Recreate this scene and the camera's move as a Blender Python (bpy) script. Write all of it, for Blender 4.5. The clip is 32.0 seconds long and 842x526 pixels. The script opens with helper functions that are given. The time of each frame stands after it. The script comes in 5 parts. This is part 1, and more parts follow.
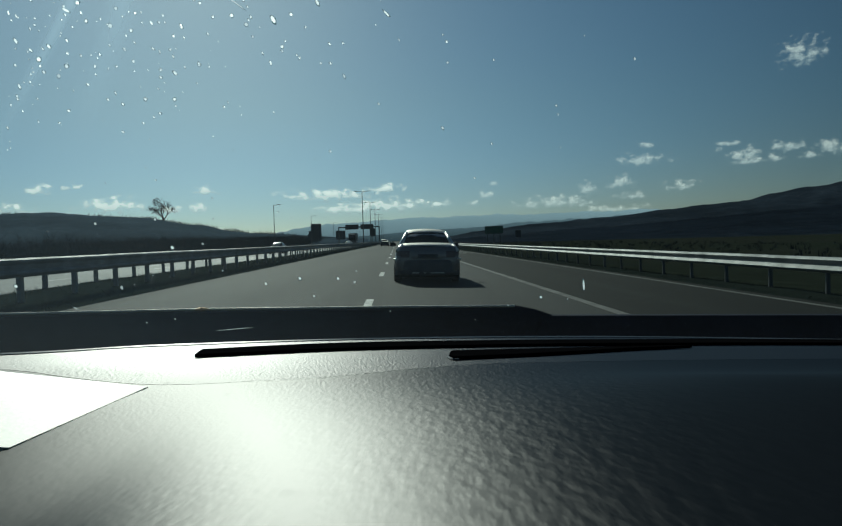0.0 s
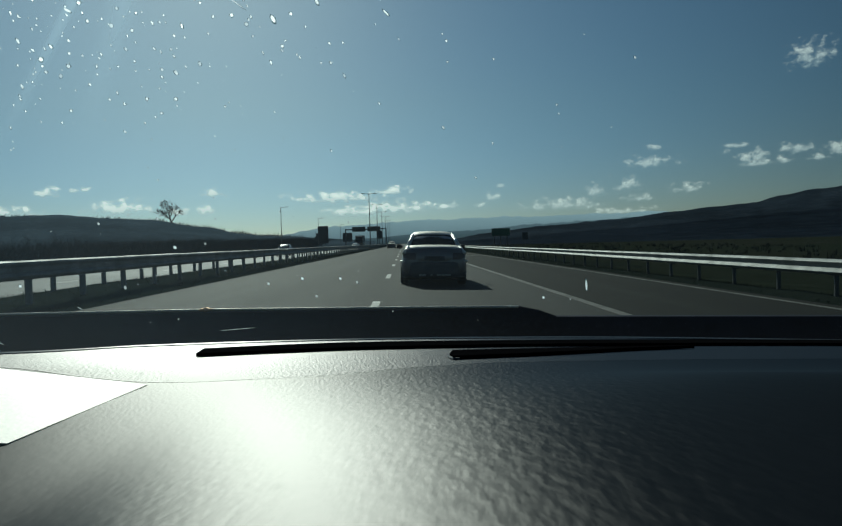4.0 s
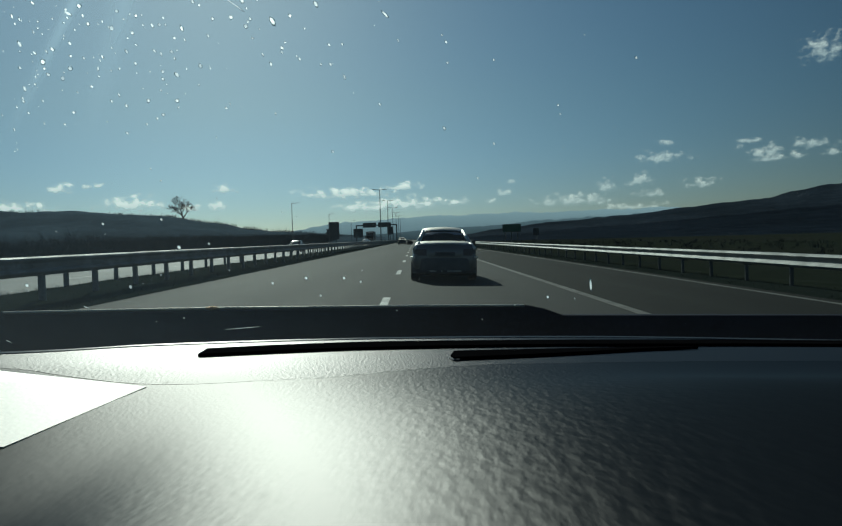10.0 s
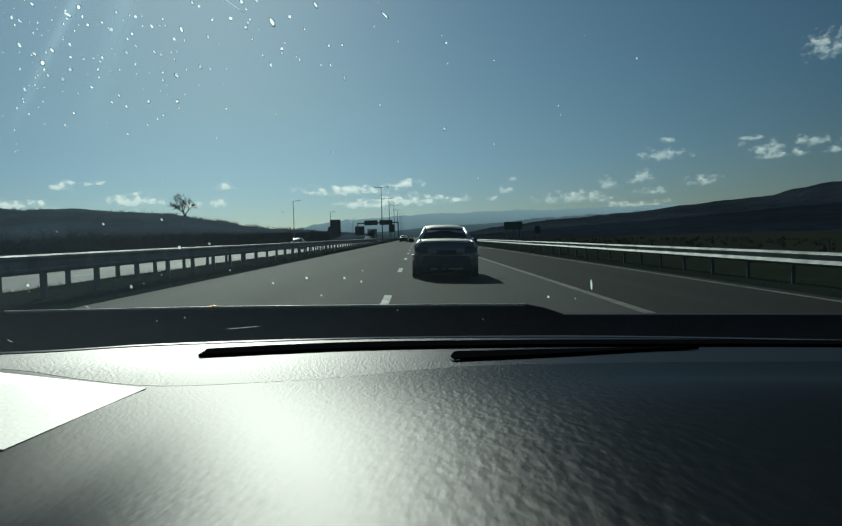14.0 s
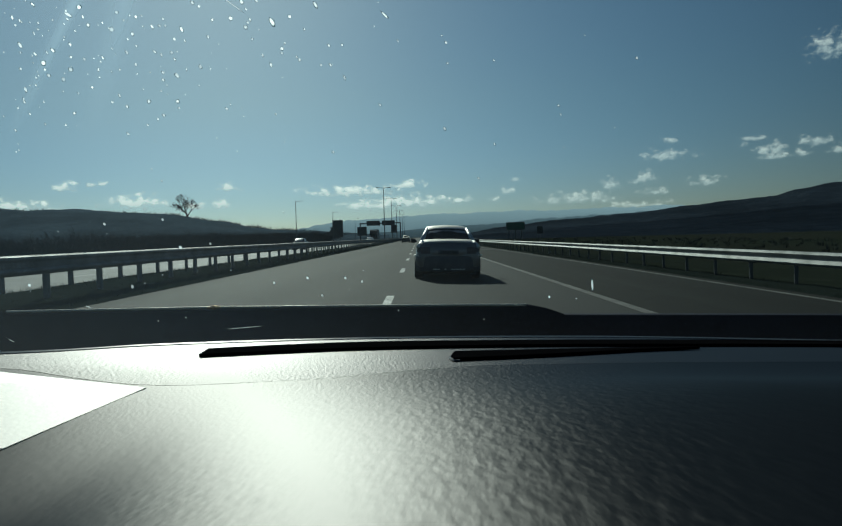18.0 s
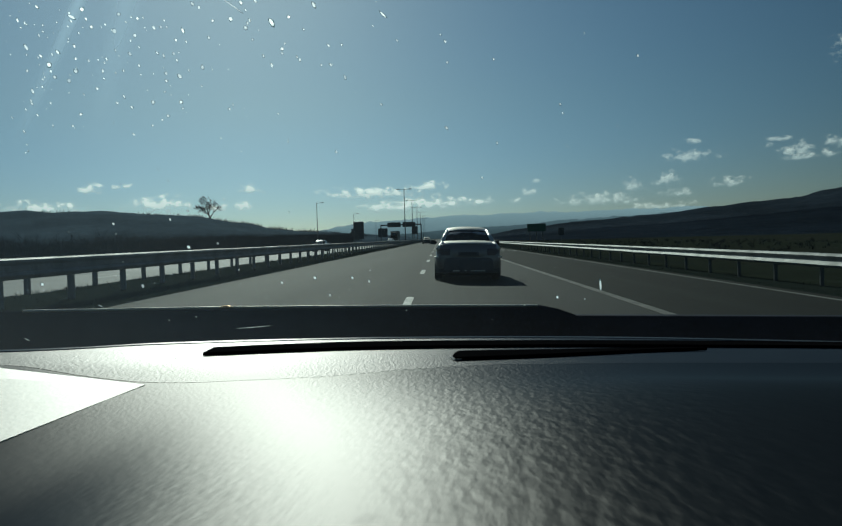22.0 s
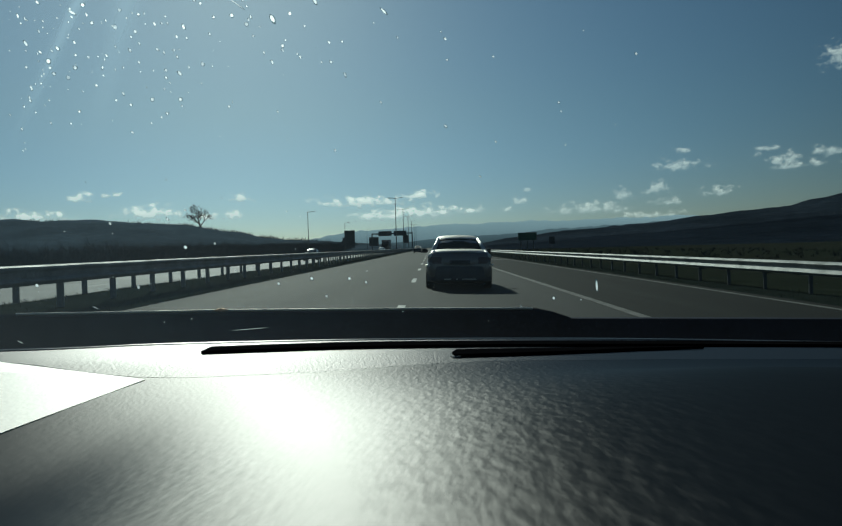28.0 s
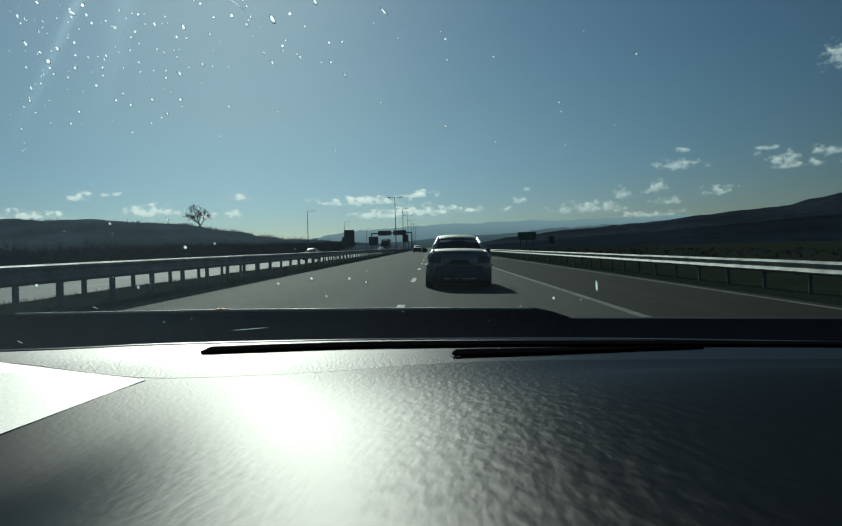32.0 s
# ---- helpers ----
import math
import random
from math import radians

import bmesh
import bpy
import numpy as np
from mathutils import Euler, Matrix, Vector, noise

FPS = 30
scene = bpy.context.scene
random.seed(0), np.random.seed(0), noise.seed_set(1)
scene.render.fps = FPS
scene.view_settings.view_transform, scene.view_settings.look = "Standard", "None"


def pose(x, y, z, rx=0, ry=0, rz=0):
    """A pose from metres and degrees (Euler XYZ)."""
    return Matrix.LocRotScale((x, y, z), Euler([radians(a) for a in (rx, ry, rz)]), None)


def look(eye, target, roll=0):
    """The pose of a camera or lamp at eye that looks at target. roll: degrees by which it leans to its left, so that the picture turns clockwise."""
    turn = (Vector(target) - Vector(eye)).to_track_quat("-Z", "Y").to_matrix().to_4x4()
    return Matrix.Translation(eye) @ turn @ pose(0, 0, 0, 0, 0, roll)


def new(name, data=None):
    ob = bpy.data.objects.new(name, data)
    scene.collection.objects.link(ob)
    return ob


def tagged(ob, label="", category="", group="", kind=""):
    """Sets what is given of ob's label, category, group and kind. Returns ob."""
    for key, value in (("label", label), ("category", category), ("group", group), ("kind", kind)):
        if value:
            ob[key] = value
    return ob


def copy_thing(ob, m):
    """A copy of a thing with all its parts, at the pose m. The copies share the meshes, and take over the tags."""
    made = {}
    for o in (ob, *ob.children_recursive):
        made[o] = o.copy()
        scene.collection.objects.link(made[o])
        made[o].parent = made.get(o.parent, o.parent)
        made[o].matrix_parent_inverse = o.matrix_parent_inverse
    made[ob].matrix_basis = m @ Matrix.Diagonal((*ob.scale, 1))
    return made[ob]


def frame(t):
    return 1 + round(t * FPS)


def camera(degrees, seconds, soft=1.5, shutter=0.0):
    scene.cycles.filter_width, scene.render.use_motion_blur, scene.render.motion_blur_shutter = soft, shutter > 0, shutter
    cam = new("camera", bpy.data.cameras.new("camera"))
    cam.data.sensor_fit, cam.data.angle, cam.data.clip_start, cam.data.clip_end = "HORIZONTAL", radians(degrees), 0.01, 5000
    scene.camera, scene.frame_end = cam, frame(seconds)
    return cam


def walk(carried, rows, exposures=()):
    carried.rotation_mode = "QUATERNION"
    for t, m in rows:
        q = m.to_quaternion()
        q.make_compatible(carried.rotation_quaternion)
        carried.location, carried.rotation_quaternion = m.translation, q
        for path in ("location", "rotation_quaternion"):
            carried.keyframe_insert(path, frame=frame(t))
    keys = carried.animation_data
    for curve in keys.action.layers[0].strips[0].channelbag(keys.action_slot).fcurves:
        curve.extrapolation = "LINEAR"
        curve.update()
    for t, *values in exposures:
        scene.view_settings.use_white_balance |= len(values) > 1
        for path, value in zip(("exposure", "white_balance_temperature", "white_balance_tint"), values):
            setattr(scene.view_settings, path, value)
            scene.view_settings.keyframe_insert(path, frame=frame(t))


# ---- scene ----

# ---------------------------------------------------------------- camera
cam = camera(60.0, 32.0, soft=1.3)
EYE = Vector((0.0, 0.0, 1.08))
YAW0, PITCH0, ROLL0 = -0.38, -2.03, 1.70
BASE = pose(EYE.x, EYE.y, EYE.z, 90 + PITCH0, ROLL0, YAW0)
# the camera swings a little in its holder about two spots over the dashboard, one for each way
PIVOT, PIVOT_DOWN = Vector((0.0, 0.60, 0.97)), Vector((0.0, 0.84, 0.97))


def swing(left, down):
    """The pose after the camera swings by these degrees about the pivots."""
    tip = Matrix.Translation(PIVOT_DOWN) @ pose(0, 0, 0, -down) @ Matrix.Translation(-PIVOT_DOWN)
    return Matrix.Translation(PIVOT) @ pose(0, 0, 0, 0, 0, left) @ Matrix.Translation(-PIVOT) @ tip @ BASE


SWING = [
    (0.0, -1.50, -0.25), (1.0, -1.45, -0.25), (2.0, -1.35, -0.28), (3.5, -1.05, -0.40), (5.5, -0.75, -0.50), (6.0, -0.65, -0.50),
    (7.0, -0.50, -0.36), (8.0, -0.38, -0.34), (9.0, -0.25, -0.30), (10.0, -0.12, -0.14), (11.0, -0.05, 0.0), (12.0, -0.05, -0.12),
    (13.0, 0.0, 0.0), (14.0, 0.0, 0.04), (15.5, 0.0, 0.03), (17.0, 0.08, 0.0), (18.0, 0.18, 0.0), (19.0, 0.40, -0.02),
    (20.0, 0.93, -0.08), (21.0, 1.45, -0.12), (22.0, 1.80, -0.17), (23.0, 2.20, -0.30), (24.0, 2.10, -0.34), (25.0, 1.80, -0.50),
    (26.5, 1.40, -0.60), (28.0, 1.08, -0.84), (29.0, 1.05, -0.74), (30.0, 1.05, -0.74), (31.0, 1.10, -0.80), (32.0, 1.05, -0.80),
]
walk(cam, [(t, swing(a, b)) for t, a, b in SWING],
     exposures=[(0.0, -1.03, 5780, -5), (32.0, -1.03, 5780, -5)])

# ---------------------------------------------------------------- light
SUN_AZ, SUN_EL = 14.9, 26.0        # degrees left of straight ahead, and up
world = bpy.data.worlds.new("sky")
scene.world = world
world.use_nodes = True
wn, wl = world.node_tree.nodes, world.node_tree.links
sky = wn.new("ShaderNodeTexSky")
sky.sky_type = 'NISHITA'
sky.sun_disc = False
sky.sun_elevation = radians(SUN_EL)
sky.sun_rotation = radians(-SUN_AZ)
sky.air_density, sky.dust_density, sky.ozone_density = 0.9, 0.38, 2.0
# the haze low over the plain is cooler than the clear-air model has it
wt, ws, wr, wm = wn.new("ShaderNodeTexCoord"), wn.new("ShaderNodeSeparateXYZ"), wn.new("ShaderNodeMapRange"), wn.new("ShaderNodeMix")
wr.inputs["From Min"].default_value, wr.inputs["From Max"].default_value = 0.0, 0.20
wr.interpolation_type = 'SMOOTHSTEP'
wtint = wn.new("ShaderNodeMix")
wtint.data_type = wm.data_type = 'RGBA'
wtint.inputs["B"].default_value = (0.895, 1.01, 1.01, 1)
wm.blend_type = 'MULTIPLY'
wm.inputs["Factor"].default_value = 1.0
wl.new(wt.outputs["Generated"], ws.inputs[0]), wl.new(ws.outputs["Z"], wr.inputs["Value"])
wl.new(wr.outputs["Result"], wtint.inputs["Factor"])
wl.new(sky.outputs[0], wm.inputs["A"]), wl.new(wtint.outputs["Result"], wm.inputs["B"])
# thin haze: brighter round the sun, deeper blue away from it
toward = Vector((-math.sin(radians(SUN_AZ)) * math.cos(radians(SUN_EL)),
                 math.cos(radians(SUN_AZ)) * math.cos(radians(SUN_EL)), math.sin(radians(SUN_EL))))
wdot, wglow, wscale = wn.new("ShaderNodeVectorMath"), wn.new("ShaderNodeMapRange"), wn.new("ShaderNodeVectorMath")
wdot.operation, wscale.operation = 'DOT_PRODUCT', 'SCALE'
wdot.inputs[1].default_value = toward
wglow.inputs["From Min"].default_value, wglow.inputs["From Max"].default_value = 0.66, 1.0
wglow.inputs["To Min"].default_value, wglow.inputs["To Max"].default_value = 0.645, 1.17
wl.new(wt.outputs["Generated"], wdot.inputs[0]), wl.new(wdot.outputs["Value"], wglow.inputs["Value"])
# low down it is greyer away from the sun
wfar, wlow = wn.new("ShaderNodeMapRange"), wn.new("ShaderNodeMix")
wfar.inputs["From Min"].default_value, wfar.inputs["From Max"].default_value = 0.70, 0.92
wlow.data_type = 'RGBA'
wlow.inputs["A"].default_value, wlow.inputs["B"].default_value = (0.94, 1.0, 1.07, 1), (0.70, 0.92, 1.23, 1)
wl.new(wdot.outputs["Value"], wfar.inputs["Value"]), wl.new(wfar.outputs["Result"], wlow.inputs["Factor"]), wl.new(wlow.outputs["Result"], wtint.inputs["A"])
wl.new(wm.outputs["Result"], wscale.inputs[0]), wl.new(wglow.outputs["Result"], wscale.inputs["Scale"])
wl.new(wscale.outputs[0], wn["Background"].inputs[0])
wn["Background"].inputs[1].default_value = 0.069

sun_data = bpy.data.lights.new("sun", 'SUN')
sun_data.energy, sun_data.angle, sun_data.color = 4.9, radians(0.7), (1.0, 0.935, 0.79)
sun = new("sun", sun_data)
sun.matrix_world = look(toward * 50, (0, 0, 0))


# ---------------------------------------------------------------- materials
def surf(name, colour, rough=0.6, metal=0.0, vary=0.25, scale=3.0, fine=40.0, bump=0.15, dist=0.01,
         second=None, spec=0.5, rough_vary=0.15, coat=0.0, stretch=1.0):
    """A node material: two scales of noise change its colour, roughness and relief."""
    m = bpy.data.materials.new(name)
    m.use_nodes = True
    n, l = m.node_tree.nodes, m.node_tree.links
    b = n["Principled BSDF"]
    tc = n.new("ShaderNodeTexCoord")
    big, small = n.new("ShaderNodeTexNoise"), n.new("ShaderNodeTexNoise")
    big.inputs["Scale"].default_value, small.inputs["Scale"].default_value = scale, fine
    big.inputs["Detail"].default_value, small.inputs["Detail"].default_value = 6, 4
    along_y = n.new("ShaderNodeMapping")
    along_y.inputs["Scale"].default_value = (1, stretch, 1)
    l.new(tc.outputs["Object"], along_y.inputs["Vector"])
    l.new(along_y.outputs["Vector"], big.inputs["Vector"]), l.new(tc.outputs["Object"], small.inputs["Vector"])
    mix = n.new("ShaderNodeMix")
    mix.data_type = 'RGBA'
    c2 = second or tuple(c * (1 - vary) for c in colour)
    mix.inputs["A"].default_value = (*colour, 1)
    mix.inputs["B"].default_value = (*c2, 1)
    ramp = n.new("ShaderNodeMapRange")
    ramp.inputs["From Min"].default_value, ramp.inputs["From Max"].default_value = 0.35, 0.65
    l.new(big.outputs["Fac"], ramp.inputs["Value"])
    l.new(ramp.outputs["Result"], mix.inputs["Factor"])
    mul = n.new("ShaderNodeMix")
    mul.data_type, mul.blend_type = 'RGBA', 'MULTIPLY'
    mul.inputs["Factor"].default_value = 1.0
    grain = n.new("ShaderNodeMapRange")
    grain.inputs["From Min"].default_value, grain.inputs["From Max"].default_value = 0.3, 0.7
    grain.inputs["To Min"].default_value, grain.inputs["To Max"].default_value = 1 - vary * 0.6, 1 + vary * 0.4
    l.new(small.outputs["Fac"], grain.inputs["Value"])
    l.new(mix.outputs["Result"], mul.inputs["A"]), l.new(grain.outputs["Result"], mul.inputs["B"])
    l.new(mul.outputs["Result"], b.inputs["Base Color"])
    rr = n.new("ShaderNodeMapRange")
    rr.inputs["To Min"].default_value, rr.inputs["To Max"].default_value = max(0.02, rough - rough_vary), min(1, rough + rough_vary)
    l.new(big.outputs["Fac"], rr.inputs["Value"]), l.new(rr.outputs["Result"], b.inputs["Roughness"])
    b.inputs["Metallic"].default_value = metal
    b.inputs["Specular IOR Level"].default_value = spec
    b.inputs["Coat Weight"].default_value = coat
    if bump:
        bp = n.new("ShaderNodeBump")
        bp.inputs["Strength"].default_value, bp.inputs["Distance"].default_value = bump, dist
        l.new(small.outputs["Fac"], bp.inputs["Height"]), l.new(bp.outputs["Normal"], b.inputs["Normal"])
    return m


ASPHALT = surf("asphalt", (0.024, 0.0243, 0.0222), 0.84, scale=0.9, fine=90, vary=0.2, bump=0.3, dist=0.004, spec=0.18, rough_vary=0.05, stretch=0.02)
# oncoming lanes are paler than the near road, painting the low sun's sheen
ASPHALT_SHEEN = surf("asphalt paled for sun sheen", (0.19, 0.193, 0.19), 0.8, scale=0.25, fine=90, vary=0.15, bump=0.2, dist=0.003)
PAINT_LINE = surf("road paint", (0.55, 0.54, 0.5), 0.6, scale=2.5, fine=30, vary=0.45, bump=0.2, dist=0.002)
PAINT_WORN = surf("worn road paint", (0.17, 0.165, 0.145), 0.8, scale=1.2, fine=25, vary=0.6, bump=0.2, dist=0.002)
GRASS = surf("verge grass", (0.030, 0.039, 0.033), 0.9, scale=0.6, fine=14, vary=0.5, bump=0.6, dist=0.05,
             second=(0.024, 0.030, 0.026), spec=0.0)
FIELD = surf("field", (0.028, 0.036, 0.025), 0.95, scale=0.012, fine=0.6, vary=0.4, bump=0.3, dist=0.2,
             second=(0.034, 0.037, 0.029), spec=0.0)
GALV = surf("galvanised steel", (0.31, 0.32, 0.32), 0.66, metal=0.3, scale=1.4, fine=22, vary=0.3, bump=0.06, dist=0.003)
# darker copy of the steel that paints the median rail's unlit face
GALV_SHADE = surf("steel darkened for shade", (0.24, 0.245, 0.25), 0.62, metal=0.25, scale=1.4, fine=22, vary=0.35, bump=0.06, dist=0.003)
STEEL_DARK = surf("weathered steel post", (0.16, 0.165, 0.17), 0.55, metal=0.6, scale=3, fine=30, vary=0.3)
POLE = surf("lamp post paint", (0.07, 0.08, 0.085), 0.5, metal=0.3, scale=2, fine=20, vary=0.2)
SIGN_BACK = surf("sign back", (0.055, 0.062, 0.07), 0.6, metal=0.2, scale=0.7, fine=6, vary=0.3, bump=0.05)
SIGN_GREEN = surf("green sign sheet", (0.012, 0.10, 0.06), 0.45, scale=0.8, fine=8, vary=0.25, bump=0.03)
# two brighter metals that paint the sun's glints along edges
GLINT_PAINT = surf("bright silver for painted glints", (0.82, 0.80, 0.76), 0.5, metal=1.0, scale=5, fine=50, vary=0.1, bump=0.0, rough_vary=0.05)
GLINT_METAL = surf("satin metal for painted glints", (0.82, 0.78, 0.72), 0.62, metal=1.0, scale=5, fine=50, vary=0.1, bump=0.0)
WHITE_PAINT = surf("white paint", (0.72, 0.72, 0.70), 0.5, scale=1.5, fine=15, vary=0.2, bump=0.05)
BARK = surf("bark", (0.06, 0.048, 0.038), 0.9, scale=3, fine=20, vary=0.4, bump=0.5, dist=0.02, spec=0.2)
SCRUB = surf("bare scrub", (0.050, 0.062, 0.074), 0.95, scale=0.08, fine=2, vary=0.5, bump=0.0, spec=0.0,
             second=(0.034, 0.041, 0.046))
# blue-grey of distance haze is mixed into these three hill colours
HILL_L_HAZED = surf("wooded hill", (0.098, 0.134, 0.170), 0.95, scale=0.02, fine=0.25, vary=0.3, bump=0.6, dist=1.5, spec=0.0)
HILL_FAR_HAZED = surf("wooded ridge with painted haze", (0.045, 0.060, 0.082), 0.95, scale=0.003, fine=0.04, vary=0.45, bump=0.5, dist=6, spec=0.0)
HILL_R_HAZED = surf("dark wooded ridge", (0.025, 0.035, 0.052), 0.95, scale=0.004, fine=0.05, vary=0.45, bump=0.5, dist=6, spec=0.0)
CAR_SILVER = surf("silver car paint", (0.248, 0.222, 0.226), 0.45, metal=0.7, scale=2, fine=200, vary=0.06, bump=0.0, rough_vary=0.04, coat=1.0)
BUMPER_SHADE = surf("grey bumper plastic", (0.114, 0.112, 0.124), 0.6, scale=4, fine=60, vary=0.25, bump=0.05, dist=0.002)
CAR_DARK = surf("dark car paint", (0.03, 0.032, 0.036), 0.3, metal=0.3, scale=2, fine=200, vary=0.1, bump=0.0, coat=0.6)
CAR_WHITE = surf("white car paint", (0.75, 0.75, 0.73), 0.3, scale=2, fine=200, vary=0.05, bump=0.0, coat=0.6)
CAR_GLASS = surf("tinted car glass", (0.010, 0.012, 0.013), 0.15, scale=2, fine=20, vary=0.2, bump=0.0, rough_vary=0.03, spec=0.08)
PLATE = surf("dark grey plate sheet", (0.095, 0.096, 0.10), 0.6, scale=8, fine=60, vary=0.2, bump=0.0)
PLATE_BAR = surf("faded plate print", (0.045, 0.045, 0.048), 0.6, scale=8, fine=60, vary=0.2, bump=0.0)
TAIL_RED = surf("tail light plastic", (0.13, 0.095, 0.095), 0.3, scale=20, fine=90, vary=0.3, bump=0.02)
RUBBER = surf("tyre rubber", (0.018, 0.018, 0.018), 0.8, scale=8, fine=60, vary=0.3, bump=0.2, dist=0.003)
ALLOY = surf("wheel alloy", (0.42, 0.43, 0.44), 0.35, metal=0.8, scale=8, fine=60, vary=0.15, bump=0.0)
BLACK_TRIM = surf("black plastic trim", (0.02, 0.021, 0.023), 0.55, scale=5, fine=120, vary=0.25, bump=0.1, dist=0.001)
BONNET = surf("dark bonnet paint", (0.018, 0.02, 0.024), 0.35, metal=0.2, scale=3, fine=100, vary=0.2, bump=0.02, coat=0.4)
WIPER = surf("blue-black wiper rubber", (0.018, 0.021, 0.043), 0.8, scale=12, fine=150, vary=0.3, bump=0.08, dist=0.001, spec=0.08)
GLINT_COPPER = surf("copper for a painted glint", (0.95, 0.66, 0.42), 0.42, metal=1.0, scale=30, fine=200, vary=0.1, bump=0.0)
LIP = surf("grey plastic lip", (0.10, 0.105, 0.115), 0.5, scale=20, fine=300, vary=0.2, bump=0.1, dist=0.0005)
SLOT = surf("black for slot shade", (0.006, 0.006, 0.007), 0.95, scale=20, fine=200, vary=0.2, bump=0.0, spec=0.0)
TARP = surf("lorry tarpaulin", (0.10, 0.115, 0.13), 0.6, scale=0.6, fine=6, vary=0.25, bump=0.15)


def grained_plastic(name, colour, rough, sx, sy, strength, dist, spec=0.4, sheen=0.0, fine_from=None):
    """Moulded dashboard skin: soft pebbles, longer one way, over a finer grain."""
    m = surf(name, colour, rough, scale=6, fine=350, vary=0.2, bump=0.0, rough_vary=0.05, spec=spec)
    n, l = m.node_tree.nodes, m.node_tree.links
    tc = n.new("ShaderNodeTexCoord")
    mp = n.new("ShaderNodeMapping")
    mp.inputs["Scale"].default_value = (sx, sy, sx)
    l.new(tc.outputs["Object"], mp.inputs["Vector"])
    n1, n2 = n.new("ShaderNodeTexNoise"), n.new("ShaderNodeTexNoise")
    n1.inputs["Scale"].default_value, n1.inputs["Detail"].default_value = 1.0, 1.6
    n2.inputs["Scale"].default_value, n2.inputs["Detail"].default_value = 3.7, 2.0
    l.new(mp.outputs["Vector"], n1.inputs["Vector"]), l.new(mp.outputs["Vector"], n2.inputs["Vector"])
    s = n.new("ShaderNodeMath")
    s.operation = 'MULTIPLY_ADD'
    s.inputs[1].default_value = 0.06
    l.new(n2.outputs["Fac"], s.inputs[0]), l.new(n1.outputs["Fac"], s.inputs[2])
    bp = n.new("ShaderNodeBump")
    bp.inputs["Strength"].default_value, bp.inputs["Distance"].default_value = strength, dist
    l.new(s.outputs[0], bp.inputs["Height"])
    b = n["Principled BSDF"]
    if fine_from:
        # a crisp small grain towards the windscreen, rubbed smooth towards the cabin
        mf, nf, bf, sy_, rf = n.new("ShaderNodeMapping"), n.new("ShaderNodeTexNoise"), n.new("ShaderNodeBump"), n.new("ShaderNodeSeparateXYZ"), n.new("ShaderNodeMapRange")
        mf.inputs["Scale"].default_value = (520, 290, 520)
        nf.inputs["Scale"].default_value, nf.inputs["Detail"].default_value = 1.0, 1.0
        rf.inputs["From Min"].default_value, rf.inputs["From Max"].default_value = fine_from
        rf.inputs["To Max"].default_value = 0.36
        bf.inputs["Distance"].default_value = 0.0007
        l.new(tc.outputs["Object"], mf.inputs["Vector"]), l.new(mf.outputs["Vector"], nf.inputs["Vector"])
        l.new(tc.outputs["Object"], sy_.inputs[0]), l.new(sy_.outputs["Y"], rf.inputs["Value"])
        l.new(rf.outputs["Result"], bf.inputs["Strength"]), l.new(nf.outputs["Fac"], bf.inputs["Height"])
        # the pebbles are worn down on the driver's side
        wear = n.new("ShaderNodeMapRange")
        wear.inputs["From Min"].default_value, wear.inputs["From Max"].default_value = -0.14, 0.06
        wear.inputs["To Min"].default_value, wear.inputs["To Max"].default_value = strength * 0.3, strength * 1.3
        l.new(sy_.outputs["X"], wear.inputs["Value"]), l.new(wear.outputs["Result"], bp.inputs["Strength"])
        # on that side a finer, rounder grain takes over
        ma, na, blend, swap = n.new("ShaderNodeMapping"), n.new("ShaderNodeTexNoise"), n.new("ShaderNodeMapRange"), n.new("ShaderNodeMix")
        ma.inputs["Scale"].default_value = (220, 110, 220)
        na.inputs["Scale"].default_value, na.inputs["Detail"].default_value = 1.0, 1.0
        blend.inputs["From Min"].default_value, blend.inputs["From Max"].default_value = -0.10, 0.02
        l.new(tc.outputs["Object"], ma.inputs["Vector"]), l.new(ma.outputs["Vector"], na.inputs["Vector"])
        l.new(sy_.outputs["X"], blend.inputs["Value"]), l.new(blend.outputs["Result"], swap.inputs[0])
        l.new(na.outputs["Fac"], swap.inputs[2]), l.new(s.outputs[0], swap.inputs[3])
        l.new(swap.outputs[0], bp.inputs["Height"])
        l.new(bp.outputs["Normal"], bf.inputs["Normal"])
        bp = bf
    l.new(bp.outputs["Normal"], b.inputs["Normal"])
    if sheen:
        # matt skin: a soft, even gloss without the bright rim of a polished plastic
        b.inputs["Specular IOR Level"].default_value = 0.0
        g, mx = n.new("ShaderNodeBsdfGlossy"), n.new("ShaderNodeMixShader")
        g.distribution = 'BECKMANN'
        g.inputs["Roughness"].default_value = rough
        l.new(bp.outputs["Normal"], g.inputs["Normal"])
        if fine_from:
            # roughness rises towards the glass, set to spread the sheen there
            sheen_ramp = n.new("ShaderNodeMapRange")
            sheen_ramp.inputs["From Min"].default_value, sheen_ramp.inputs["From Max"].default_value = 0.24, 0.60
            sheen_ramp.inputs["To Min"].default_value, sheen_ramp.inputs["To Max"].default_value = rough - 0.01, rough + 0.05
            l.new(sy_.outputs["Y"], sheen_ramp.inputs["Value"]), l.new(sheen_ramp.outputs["Result"], g.inputs["Roughness"])
            # gloss is cut towards the passenger's near corner, painting it darker
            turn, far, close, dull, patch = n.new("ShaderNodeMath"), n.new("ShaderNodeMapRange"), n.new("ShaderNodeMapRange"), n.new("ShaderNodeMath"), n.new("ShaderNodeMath")
